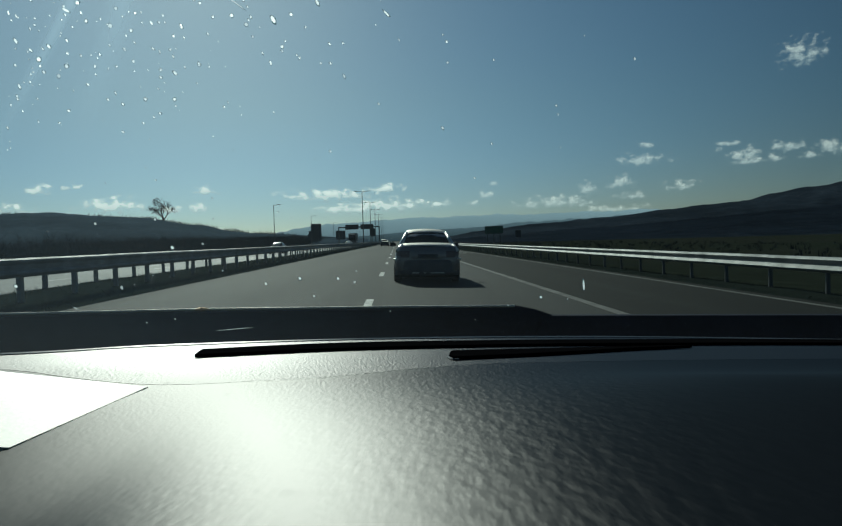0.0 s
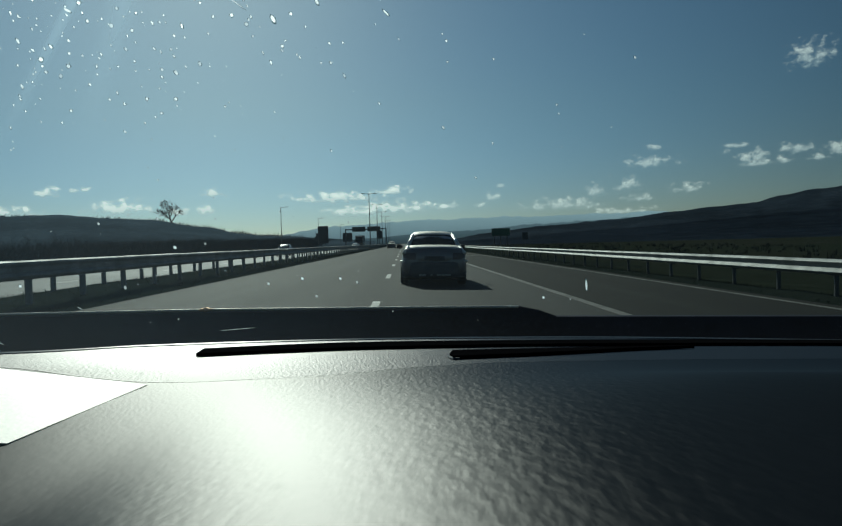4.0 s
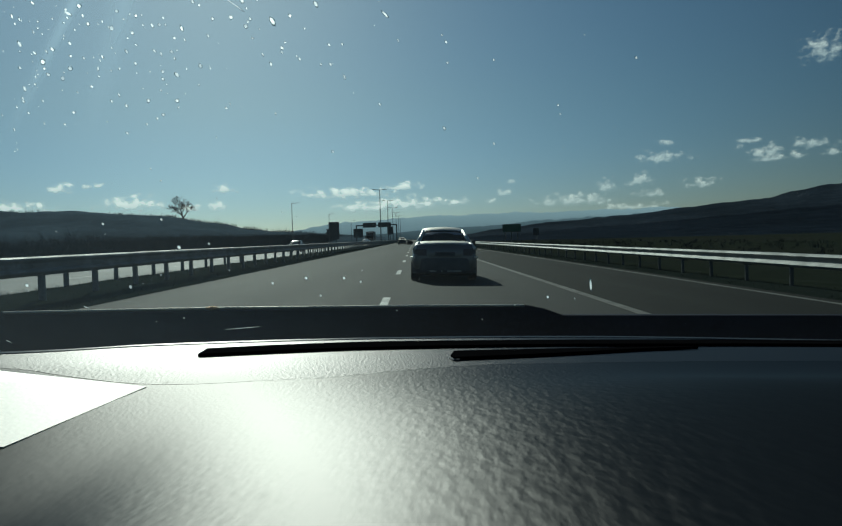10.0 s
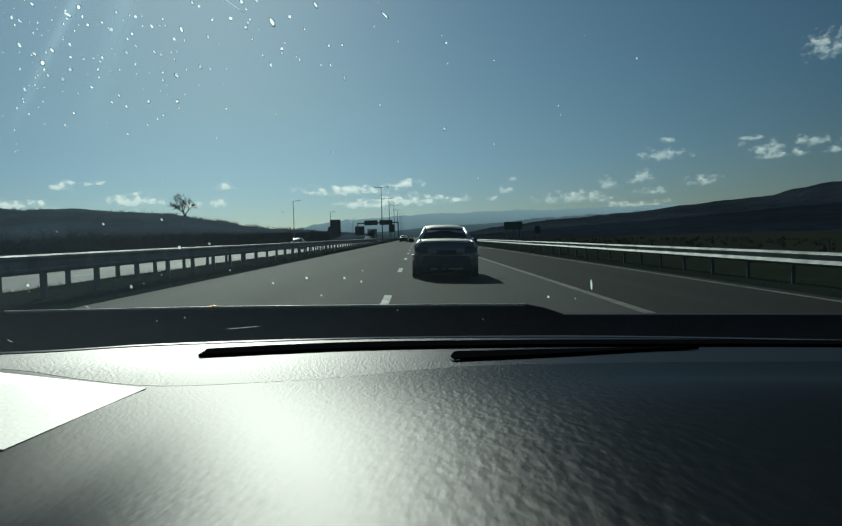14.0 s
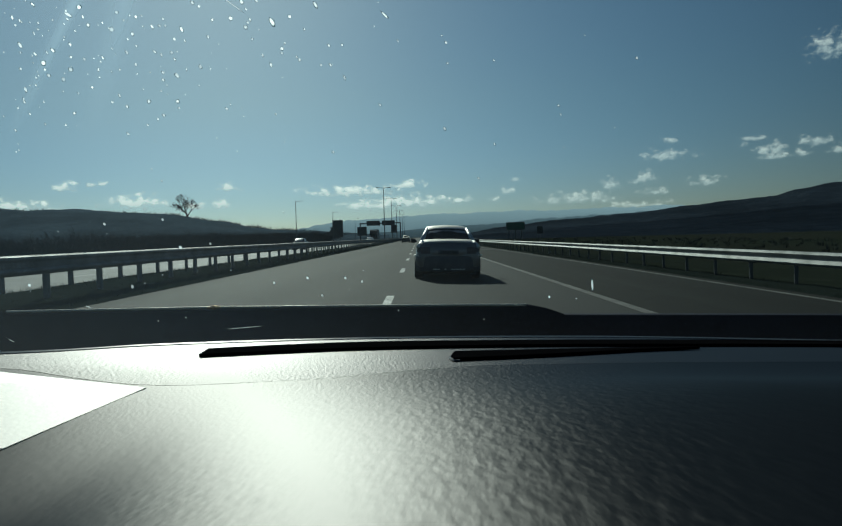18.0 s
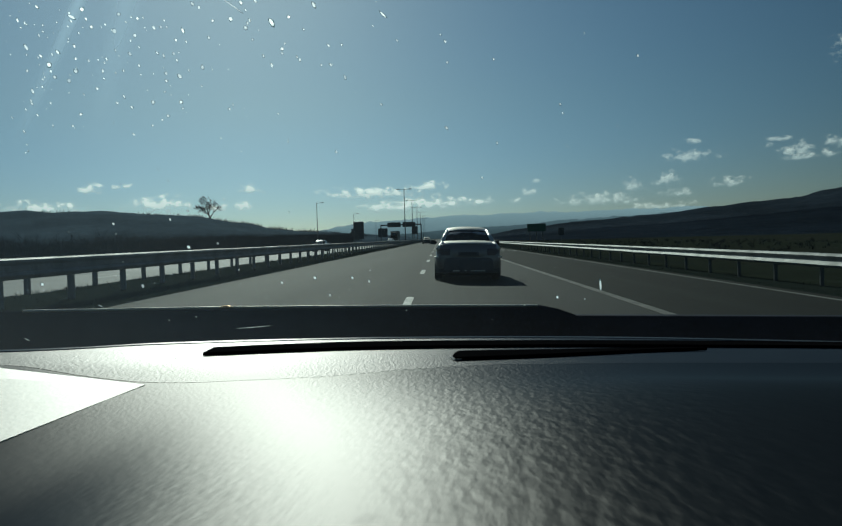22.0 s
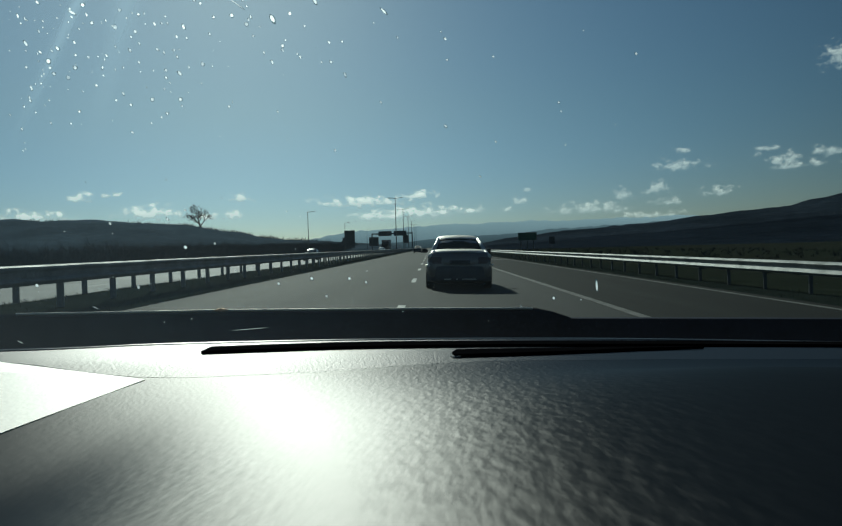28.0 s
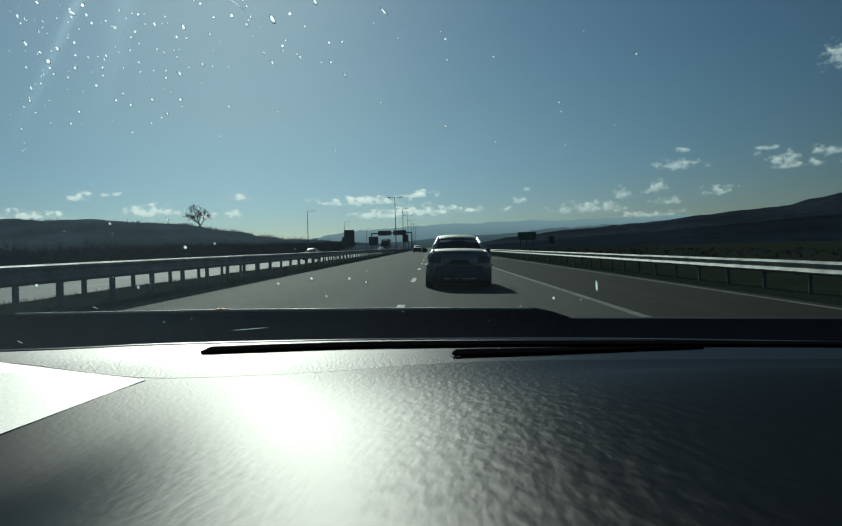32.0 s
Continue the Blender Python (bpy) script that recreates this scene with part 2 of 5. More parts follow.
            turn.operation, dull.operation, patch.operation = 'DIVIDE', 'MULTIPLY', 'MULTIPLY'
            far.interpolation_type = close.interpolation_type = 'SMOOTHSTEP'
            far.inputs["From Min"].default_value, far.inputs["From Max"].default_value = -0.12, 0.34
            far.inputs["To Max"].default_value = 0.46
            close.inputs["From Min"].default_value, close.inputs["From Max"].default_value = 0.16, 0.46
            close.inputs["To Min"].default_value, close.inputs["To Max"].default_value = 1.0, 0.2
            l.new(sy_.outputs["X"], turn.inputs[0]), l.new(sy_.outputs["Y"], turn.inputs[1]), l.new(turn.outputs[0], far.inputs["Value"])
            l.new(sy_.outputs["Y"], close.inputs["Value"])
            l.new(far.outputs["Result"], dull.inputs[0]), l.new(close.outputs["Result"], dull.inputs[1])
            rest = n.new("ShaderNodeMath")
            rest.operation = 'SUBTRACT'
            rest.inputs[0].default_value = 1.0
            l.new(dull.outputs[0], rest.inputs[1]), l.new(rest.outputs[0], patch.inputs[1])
        # glossier at a flat angle
        fz, fm = n.new("ShaderNodeFresnel"), n.new("ShaderNodeMath")
        fz.inputs["IOR"].default_value = 1.4
        fm.operation = 'MULTIPLY_ADD'
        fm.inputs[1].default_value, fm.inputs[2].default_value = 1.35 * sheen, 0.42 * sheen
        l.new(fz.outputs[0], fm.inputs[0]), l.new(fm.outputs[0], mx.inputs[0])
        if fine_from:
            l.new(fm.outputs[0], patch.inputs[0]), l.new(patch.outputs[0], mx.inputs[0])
        l.new(b.outputs[0], mx.inputs[1]), l.new(g.outputs[0], mx.inputs[2])
        l.new(mx.outputs[0], n["Material Output"].inputs[0])
    return m


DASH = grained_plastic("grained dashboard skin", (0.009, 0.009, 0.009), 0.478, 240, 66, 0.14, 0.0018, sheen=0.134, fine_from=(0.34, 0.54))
DASH_SMOOTH = grained_plastic("fine-grained dashboard panel", (0.02, 0.02, 0.021), 0.54, 430, 230, 0.6, 0.0009, sheen=0.148)
LIP_SKIN = grained_plastic("grey plastic lip skin", (0.05, 0.052, 0.058), 0.42, 600, 400, 0.2, 0.0005, sheen=0.16)


# ---------------------------------------------------------------- mesh helpers
def mesh_object(name, verts, faces, material, parent=None, label="", smooth=False):
    me = bpy.data.meshes.new(name)
    me.from_pydata([tuple(v) for v in verts], [], [tuple(f) for f in faces])
    me.update()
    if smooth:
        me.polygons.foreach_set("use_smooth", [True] * len(me.polygons))
    me.materials.append(material)
    ob = new(name, me)
    ob.parent = parent
    if label:
        ob["label"] = label
    return ob


def part(name, bm, material, parent=None, label="", smooth=False):
    me = bpy.data.meshes.new(name)
    bm.to_mesh(me)
    bm.free()
    if smooth:
        me.polygons.foreach_set("use_smooth", [True] * len(me.polygons))
    me.materials.append(material)
    ob = new(name, me)
    ob.parent = parent
    if label:
        ob["label"] = label
    return ob


def place(name, m, label, category, group="", kind=""):
    """An Empty that carries the parts of a thing."""
    ob = new(name)
    ob.matrix_basis = m
    return tagged(ob, label, category, group, kind)


def box_bm(x0, x1, y0, y1, z0, z1, bevel=0.0, bm=None):
    own = bmesh.new()
    bmesh.ops.create_cube(own, size=1)
    for v in own.verts:
        v.co = Vector(((x0 + x1) / 2 + v.co.x * (x1 - x0), (y0 + y1) / 2 + v.co.y * (y1 - y0), (z0 + z1) / 2 + v.co.z * (z1 - z0)))
    if bevel:
        bmesh.ops.bevel(own, geom=own.edges[:], offset=bevel, segments=2, affect='EDGES')
    if bm is None:
        return own
    me = bpy.data.meshes.new("tmp")
    own.to_mesh(me)
    own.free()
    bm.from_mesh(me)
    bpy.data.meshes.remove(me)
    return bm


def tube_bm(p0, p1, r0, r1, sides=10, bm=None):
    bm = bm or bmesh.new()
    p0, p1 = Vector(p0), Vector(p1)
    q = (p1 - p0).to_track_quat('Z', 'Y')
    ring0, ring1 = [], []
    for i in range(sides):
        a = 2 * math.pi * i / sides
        d = q @ Vector((math.cos(a), math.sin(a), 0))
        ring0.append(bm.verts.new(p0 + d * r0))
        ring1.append(bm.verts.new(p1 + d * r1))
    for i in range(sides):
        j = (i + 1) % sides
        bm.faces.new((ring0[i], ring0[j], ring1[j], ring1[i]))
    bm.faces.new(ring0[::-1])
    bm.faces.new(ring1)
    return bm


def loft(rings, closed=True, caps=True):
    """A bmesh skin over rings of equal length."""
    bm = bmesh.new()
    rows = [[bm.verts.new(p) for p in r] for r in rings]
    k = len(rows[0])
    for a, b in zip(rows, rows[1:]):
        for i in range(k if closed else k - 1):
            j = (i + 1) % k
            bm.faces.new((a[i], a[j], b[j], b[i]))
    if caps and closed:
        bm.faces.new(rows[0][::-1])
        bm.faces.new(rows[-1])
    bmesh.ops.recalc_face_normals(bm, faces=bm.faces[:])
    return bm


# ---------------------------------------------------------------- terrain and road
CROSS = 0.028                         # crossfall of the carriageway, down to the right
SECTION = [(-4500, 2.0), (-900, 1.5), (-220, 0.6), (-70, -0.2), (-34, -0.6), (-26, -0.5), (-23.2, -0.32), (-21.5, -0.21),
           (-20.9, -0.21), (-8.7, 0.13), (-8.2, 0.17), (-6.9, 0.27), (-5.9, 0.19), (-5.35, 0.135), (7.45, -0.225), (8.1, -0.26),
           (9.2, -0.34), (10.4, -0.5), (11.8, -0.6), (14.5, -0.8), (22, -1.2), (60, -1.8), (220, -2.5), (900, -3), (4500, -4)]


def ground_z(x):
    for (a, za), (b, zb) in zip(SECTION, SECTION[1:]):
        if a <= x <= b:
            return za + (zb - za) * (x - a) / (b - a)
    return 0.0


ys = [-400, -60, -20, 0, 10, 20, 30, 45, 60, 90, 130, 200, 320, 500, 900, 1800, 4800]
gv, gf = [], []
for y in ys:
    for x, z in SECTION:
        soft = 0.0 if -22 < x < 9 else 0.25 * noise.noise(Vector((x * 0.02, y * 0.02, 3)))
        gv.append((x, y, z - 0.02 + soft))
w = len(SECTION)
for j in range(len(ys) - 1):
    for i in range(w - 1):
        a = j * w + i
        gf.append((a, a + 1, a + 1 + w, a + w))
ground = mesh_object("ground", gv, gf, FIELD)
tagged(ground, "dark winter field sloping gently away from the motorway", "ground", kind="structure")


def strip(name, x0, x1, y0, y1, material, lift=0.0, parent=None, thick=0.02, steps=1):
    """A slab that follows the slope of the carriageway."""
    v, f = [], []
    for s in range(steps + 1):
        y = y0 + (y1 - y0) * s / steps
        for x, dz in ((x0, lift), (x1, lift), (x1, lift - thick), (x0, lift - thick)):
            v.append((x, y, ground_z(x) + dz))
    for s in range(steps):
        a = 4 * s
        for i in range(4):
            j = (i + 1) % 4
            f.append((a + i, a + j, a + 4 + j, a + 4 + i))
    f += [(3, 2, 1, 0), tuple(4 * steps + i for i in range(4))]
    return mesh_object(name, v, f, material, parent)


road = tagged(strip("road", -5.35, 7.45, -60, 1500, ASPHALT, 0.0), "grey asphalt motorway carriageway with worn paint lines", "road", kind="structure")
far_road = tagged(strip("road_opposite", -20.9, -8.7, -60, 1500, ASPHALT_SHEEN, 0.0), "asphalt carriageway for oncoming traffic, paled for low-sun sheen", "road", kind="structure")
for nm, x0, x1 in (("verge_median", -8.7, -5.35), ("verge_right", 7.45, 14.5), ("verge_left", -34, -20.9)):
    xs = [x for x, z in SECTION if x0 < x < x1]
    xs = [x0, *xs, x1]
    v, f = [], []
    rows_y = [-60 + 2 * i for i in range(80)] + [100 + 10 * i for i in range(60)]
    fine_x = []
    for a, b in zip(xs, xs[1:]):
        k = max(1, int((b - a) / 0.5))
        fine_x += [a + (b - a) * i / k for i in range(k)]
    fine_x.append(x1)
    for y in rows_y:
        for x in fine_x:
            edge = min(abs(x - x0), abs(x - x1))
            v.append((x, y, ground_z(x) + 0.004 + min(1, edge * 2) * 0.05 * (1 + noise.noise(Vector((x * 0.9, y * 0.6, 0))))))
    k = len(fine_x)
    for j in range(len(rows_y) - 1):
        for i in range(k - 1):
            a = j * k + i
            f.append((a, a + 1, a + 1 + k, a + k))
    tagged(mesh_object(nm, v, f, GRASS, smooth=True), "rough winter grass beside the carriageway", "verge", kind="structure")

SHOULDER = surf("darker asphalt", (0.0255, 0.0265, 0.0228), 0.86, scale=0.9, fine=90, vary=0.25, bump=0.3, dist=0.004, spec=0.06, rough_vary=0.05, stretch=0.02)
tagged(strip("hard_shoulder", 3.42, 7.40, -60, 900, SHOULDER, 0.003, None, 0.003), "darker asphalt strip beside the edge line", "road", kind="structure")

# hatched island where a slip road leaves
for i in range(7):
    y = 62 + i * 7
    hv = [(3.6, y, 0), (7.0 - 0.3 * i, y + 5, 0), (7.0 - 0.3 * i, y + 5.5, 0), (3.6, y + 0.5, 0)]
    mesh_object("hatch_bar", [(a, b, ground_z(a) + 0.007) for a, b, _ in hv] + [(a, b, ground_z(a) + 0.001) for a, b, _ in hv], [(0, 1, 2, 3), (4, 7, 6, 5), (0, 4, 5, 1), (1, 5, 6, 2), (2, 6, 7, 3), (3, 7, 4, 0)], PAINT_LINE, road)

# painted lines: solid edge lines and dashes 3 m long, 9 m apart
for x, wd, m in ((3.3, 0.19, PAINT_WORN), (7.05, 0.14, PAINT_WORN)):
    strip("edge_line", x - wd / 2, x + wd / 2, -60, 900, m, 0.007, road, 0.003)
for i in range(26):
    y = 10.6 + 12 * i
    strip("lane_dash", -0.62, -0.48, y, y + 3, PAINT_LINE, 0.004, road, 0.003)
for i in range(16):
    y = 12 + 12 * i
    strip("lane_dash", -16.3, -16.15, y, y + 3, PAINT_LINE, 0.004, far_road, 0.003)
    strip("lane_dash", -12.6, -12.45, y + 2, y + 5, PAINT_LINE, 0.004, far_road, 0.003)
for x in (-20.3, -9.3):
    strip("edge_line", x - 0.07, x + 0.07, -60, 600, PAINT_WORN, 0.004, far_road, 0.003)


# ---------------------------------------------------------------- distance
def skyline(name, points, dist, depth, base, rough, material, label, step=14, smooth=True):
    """A ridge: (bearing, rise) pairs in thousandths of the distance, rounded over towards the back and down to the plain in front."""
    bx, rise = [p[0] for p in points], [p[1] for p in points]
    n = int((bx[-1] - bx[0]) / step)
    rows = []
    for i in range(n + 1):
        b = bx[0] + (bx[-1] - bx[0]) * i / n
        r = float(np.interp(b, bx, rise))
        low = r
        r += rough * (noise.noise(Vector((b * 0.02, 1.7, dist))) + 0.6 * noise.noise(Vector((b * 0.09, 4.1, dist))) + 0.35 * noise.noise(Vector((b * 0.31, 9.1, dist))))
        row = []
        for k in range(9):
            s = k / 6.0                       # 0 at the foot, 1 at the crest
            d = dist - depth * (1 - s)
            h = math.sin(min(s, 1) * math.pi / 2) ** 1.3 if s <= 1 else 1 - (s - 1) * 0.8
            h += 0.05 * noise.noise(Vector((b * 0.03, s * 3, dist))) * (s > 0) * (s < 1)
            crest = low + (r - low) * min(s, 1) ** 4
            row.append((b / 1000 * d, d, base + (crest / 1000 * dist - base + EYE.z) * max(h, 0) - (2 if k == 0 else 0)))
        rows.append(row)
    bm = loft(rows, closed=False)
    return tagged(part(name, bm, material, smooth=smooth), label, "hill", kind="structure")


def painted_haze(name, low, high, strength):
    """Far mountains as plain distance: haze painted as a glowing colour, darker towards the foot."""
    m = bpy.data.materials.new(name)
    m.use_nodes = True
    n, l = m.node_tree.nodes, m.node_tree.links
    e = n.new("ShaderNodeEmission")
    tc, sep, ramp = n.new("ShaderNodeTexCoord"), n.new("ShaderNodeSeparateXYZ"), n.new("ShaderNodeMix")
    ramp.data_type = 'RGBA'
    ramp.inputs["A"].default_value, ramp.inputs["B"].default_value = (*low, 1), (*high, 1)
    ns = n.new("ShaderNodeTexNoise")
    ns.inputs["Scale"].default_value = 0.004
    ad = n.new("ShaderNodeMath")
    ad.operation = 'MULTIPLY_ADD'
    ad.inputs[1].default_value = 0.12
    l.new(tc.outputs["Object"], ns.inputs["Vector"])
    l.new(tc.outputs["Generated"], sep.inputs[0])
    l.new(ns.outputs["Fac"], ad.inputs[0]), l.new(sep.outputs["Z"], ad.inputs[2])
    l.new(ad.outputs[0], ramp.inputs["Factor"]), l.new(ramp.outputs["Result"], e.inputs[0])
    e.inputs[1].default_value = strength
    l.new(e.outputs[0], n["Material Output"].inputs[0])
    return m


FAR_BLUE = painted_haze("painted far haze", (0.19, 0.26, 0.30), (0.46, 0.60, 0.65), 1.0)
MID_BLUE = painted_haze("painted nearer haze", (0.04, 0.06, 0.075), (0.225, 0.31, 0.35), 1.0)
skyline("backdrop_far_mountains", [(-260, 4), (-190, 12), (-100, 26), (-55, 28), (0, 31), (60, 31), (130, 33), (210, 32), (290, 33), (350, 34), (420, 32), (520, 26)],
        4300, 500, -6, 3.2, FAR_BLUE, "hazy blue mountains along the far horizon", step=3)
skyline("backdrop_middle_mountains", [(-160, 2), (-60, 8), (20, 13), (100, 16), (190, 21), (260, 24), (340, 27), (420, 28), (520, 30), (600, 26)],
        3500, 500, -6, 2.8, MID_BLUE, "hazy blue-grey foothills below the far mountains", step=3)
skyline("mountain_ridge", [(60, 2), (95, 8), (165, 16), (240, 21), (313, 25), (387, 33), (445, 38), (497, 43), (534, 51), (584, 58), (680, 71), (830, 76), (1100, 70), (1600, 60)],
        2300, 1100, -5, 2.2, HILL_FAR_HAZED, "dark wooded mountain ridge rising beyond the plain", step=4)
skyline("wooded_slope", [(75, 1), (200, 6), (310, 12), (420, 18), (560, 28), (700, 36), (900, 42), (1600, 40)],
        950, 520, -3, 3.4, HILL_R_HAZED, "dark wooded lower slope of the ridge", step=3)
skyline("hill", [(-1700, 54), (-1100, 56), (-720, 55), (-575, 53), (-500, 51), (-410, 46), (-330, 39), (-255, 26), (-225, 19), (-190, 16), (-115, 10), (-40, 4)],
        560, 260, 0, 1.2, HILL_L_HAZED, "low wooded hill with a ragged tree line on its crest", step=2)


def cloud_material():
    """Small fair-weather clouds on glowing cards: broken by noise, thin at the rim, flat and painted greyer below."""
    m = bpy.data.materials.new("cumulus")
    m.use_nodes = True
    n, l = m.node_tree.nodes, m.node_tree.links

    def math_node(op, a, b=None):
        k = n.new("ShaderNodeMath")
        k.operation = op
        for i, v in enumerate((a, b)):
            if v is None:
                continue
            if isinstance(v, (int, float)):
                k.inputs[i].default_value = v
            else:
                l.new(v, k.inputs[i])
        return k.outputs[0]

    tc, info, sep = n.new("ShaderNodeTexCoord"), n.new("ShaderNodeObjectInfo"), n.new("ShaderNodeSeparateXYZ")
    l.new(tc.outputs["UV"], sep.inputs[0])
    u, v = math_node('SUBTRACT', math_node('MULTIPLY', sep.outputs[0], 2), 1), math_node('SUBTRACT', math_node('MULTIPLY', sep.outputs[1], 2), 0.8)
    low = math_node('MULTIPLY', math_node('MINIMUM', v, 0.0), 1.6)
    r = math_node('SQRT', math_node('ADD', math_node('ADD', math_node('POWER', u, 2.0), math_node('POWER', math_node('MAXIMUM', v, 0.0), 2.0)), math_node('POWER', low, 2.0)))
    off = math_node('MULTIPLY', info.outputs["Random"], 900.0)
    vec = n.new("ShaderNodeVectorMath")
    vec.operation = 'ADD'
    flat = n.new("ShaderNodeMapping")
    flat.inputs["Scale"].default_value = (0.75, 1.05, 1.0)
    l.new(tc.outputs["Object"], flat.inputs["Vector"])
    l.new(flat.outputs["Vector"], vec.inputs[0]), l.new(off, vec.inputs[1])
    ns = n.new("ShaderNodeTexNoise")
    ns.inputs["Scale"].default_value, ns.inputs["Detail"].default_value, ns.inputs["Roughness"].default_value = 0.026, 6, 0.55
    l.new(vec.outputs[0], ns.inputs["Vector"])
    body = math_node('SUBTRACT', math_node('SUBTRACT', math_node('MULTIPLY', ns.outputs["Fac"], 2.9), 0.58), math_node('MULTIPLY', r, 0.92))
    ramp = n.new("ShaderNodeMapRange")
    ramp.interpolation_type = 'SMOOTHSTEP'
    ramp.inputs["From Min"].default_value, ramp.inputs["From Max"].default_value = 0.02, 0.95
    ramp.inputs["To Max"].default_value = 0.64
    l.new(body, ramp.inputs["Value"])
    shade = n.new("ShaderNodeMix")
    shade.data_type = 'RGBA'
    shade.inputs["A"].default_value, shade.inputs["B"].default_value = (0.42, 0.48, 0.48, 1), (0.88, 0.86, 0.77, 1)
    sf = n.new("ShaderNodeMapRange")
    sf.inputs["From Min"].default_value, sf.inputs["From Max"].default_value = -0.5, 0.6
    l.new(math_node('ADD', v, math_node('SUBTRACT', ns.outputs["Fac"], 0.5)), sf.inputs["Value"])
    l.new(sf.outputs["Result"], shade.inputs["Factor"])
    e, t, mx = n.new("ShaderNodeEmission"), n.new("ShaderNodeBsdfTransparent"), n.new("ShaderNodeMixShader")
    l.new(shade.outputs["Result"], e.inputs[0])
    e.inputs[1].default_value = 2.15
    l.new(math_node('MULTIPLY', ramp.outputs["Result"], info.outputs["Color"]), mx.inputs[0]), l.new(t.outputs[0], mx.inputs[1]), l.new(e.outputs[0], mx.inputs[2])
    l.new(mx.outputs[0], n["Material Output"].inputs[0])
    return m


CLOUD = cloud_material()


def cloud(bearing, rise, half, tall, dense=1.0):
    """A cloud far off: bearing, rise and half sizes in thousandths of its distance."""
    d = 4400
    c = Vector((bearing / 1000 * d, d, EYE.z + rise / 1000 * d))
    hw, ht = half / 1000 * d * 1.35, tall / 1000 * d * 1.35
    q = (EYE - c).to_track_quat('Z', 'Y')
    me = bpy.data.meshes.new("cloud")
    me.from_pydata([(-hw, -ht, 0), (hw, -ht, 0), (hw, ht, 0), (-hw, ht, 0)], [], [(0, 1, 2, 3)])
    uv = me.uv_layers.new()
    for lp, co in zip(uv.data, ((0, 0), (1, 0), (1, 1), (0, 1))):
        lp.uv = co
    me.materials.append(CLOUD)
    ob = new("backdrop_cloud", me)
    ob.color = (dense, dense, dense, 1)
    ob.matrix_basis = Matrix.Translation(c) @ q.to_matrix().to_4x4()
    return tagged(ob, "small white fair-weather cloud low over the horizon", "cloud", "clouds over the horizon", "structure")


# left to middle, then middle to right
for c in ((-479, 83, 17, 8), (-444, 86, 5, 4), (-428, 86, 5, 4), (-387, 60, 36, 11), (-550, 60, 45, 9), (-258, 77, 15, 7), (-268, 55, 10, 9),
          (-305, 52, 16, 6), (-92, 66, 62, 8), (-14, 72, 22, 6), (-70, 46, 34, 7), (-10, 50, 52, 10), (62, 50, 16, 6), (105, 49, 7, 5)):
    cloud(*c, 1.65)
for c in ((125, 60, 9, 6), (134, 76, 6, 4), (215, 48, 46, 10), (267, 66, 17, 9), (313, 73, 17, 10), (324, 54, 19, 6), (394, 65, 26, 8),
          (342, 103, 36, 9), (350, 122, 12, 6), (446, 112, 9, 4), (460, 122, 14, 5), (470, 104, 11, 7), (493, 108, 12, 10), (487, 97, 22, 5), (526, 100, 14, 6), (548, 118, 20, 9), (578, 104, 14, 6), (610, 114, 24, 11),
          (568, 246, 26, 20), (300, 36, 45, 6)):
    cloud(*c, 0.72)


# ---------------------------------------------------------------- guard rails
def rail_profile(side, worn):
    """The W section of a beam, open to the back; side is the way its face looks; worn picks smaller sun-catching
    slopes.
    """
    pts = [(0.0, 0.31), (0.02, 0.304), (0.064, 0.268), (0.072, 0.254), (0.066, 0.238), (0.010, 0.160), (0.008, 0.148), (0.012, 0.136), (0.074, 0.078), (0.083, 0.062), (0.072, 0.042), (0.0, 0.0)]
    if worn:
        pts = [(0.0, 0.31), (0.050, 0.304), (0.078, 0.285), (0.080, 0.25), (0.022, 0.205), (0.016, 0.125), (0.062, 0.098), (0.082, 0.07), (0.075, 0.05), (0.0, 0.0)]
    return [(side * a, b) for a, b in pts] + [(side * (a - 0.012), b) for a, b in pts[::-1]]


def guard_rail(name, x, side, y0, y1, post_gap, top, label, bays=4.0, material=GALV):
    rail = place(name, pose(x, 0, 0), label, "guard rail", kind="structure")
    g = ground_z(x)
    prof = rail_profile(side, material is GALV_SHADE)
    bm = loft([[(px, 0.0, pz) for px, pz in prof], [(px, bays + 0.12, pz) for px, pz in prof]])
    first = part("rail_beam", bm, material, rail)
    first.location = (0, y0, g + top - 0.31)
    k = 1
    y = y0 + bays
    while y < y1:
        ob = new("rail_beam", first.data)
        ob.parent, ob.location = rail, (0.0015 * (k % 2), y, g + top - 0.31 + 0.006 * noise.noise(Vector((x, y * 0.2, 0))))
        y, k = y + bays, k + 1
    half = 0.055 if material is GALV_SHADE else 0.028
    bm = box_bm(-0.04, 0.04, -half, half, -0.3, top - 0.05, 0.006)
    box_bm(-0.02 if side > 0 else -0.06, 0.06 if side > 0 else 0.02, -0.06, 0.06, top - 0.24, top - 0.08, 0.0, bm)
    # verge posts take dark paint to stand for shade under the beam
    post0 = part("rail_post", bm, GALV_SHADE if material is GALV_SHADE else POLE, rail)
    post0.location = (-side * 0.09, y0, g)
    y = y0 + post_gap
    while y < min(y1, y0 + post_gap * 150):
        ob = new("rail_post", post0.data)
        ob.parent, ob.location = rail, (-side * 0.09, y + 0.05 * noise.noise(Vector((y, x, 2))), g)
        ob.rotation_euler = (0, 0.03 * noise.noise(Vector((y * 0.7, x, 5))), 0)
        y += post_gap
    return rail


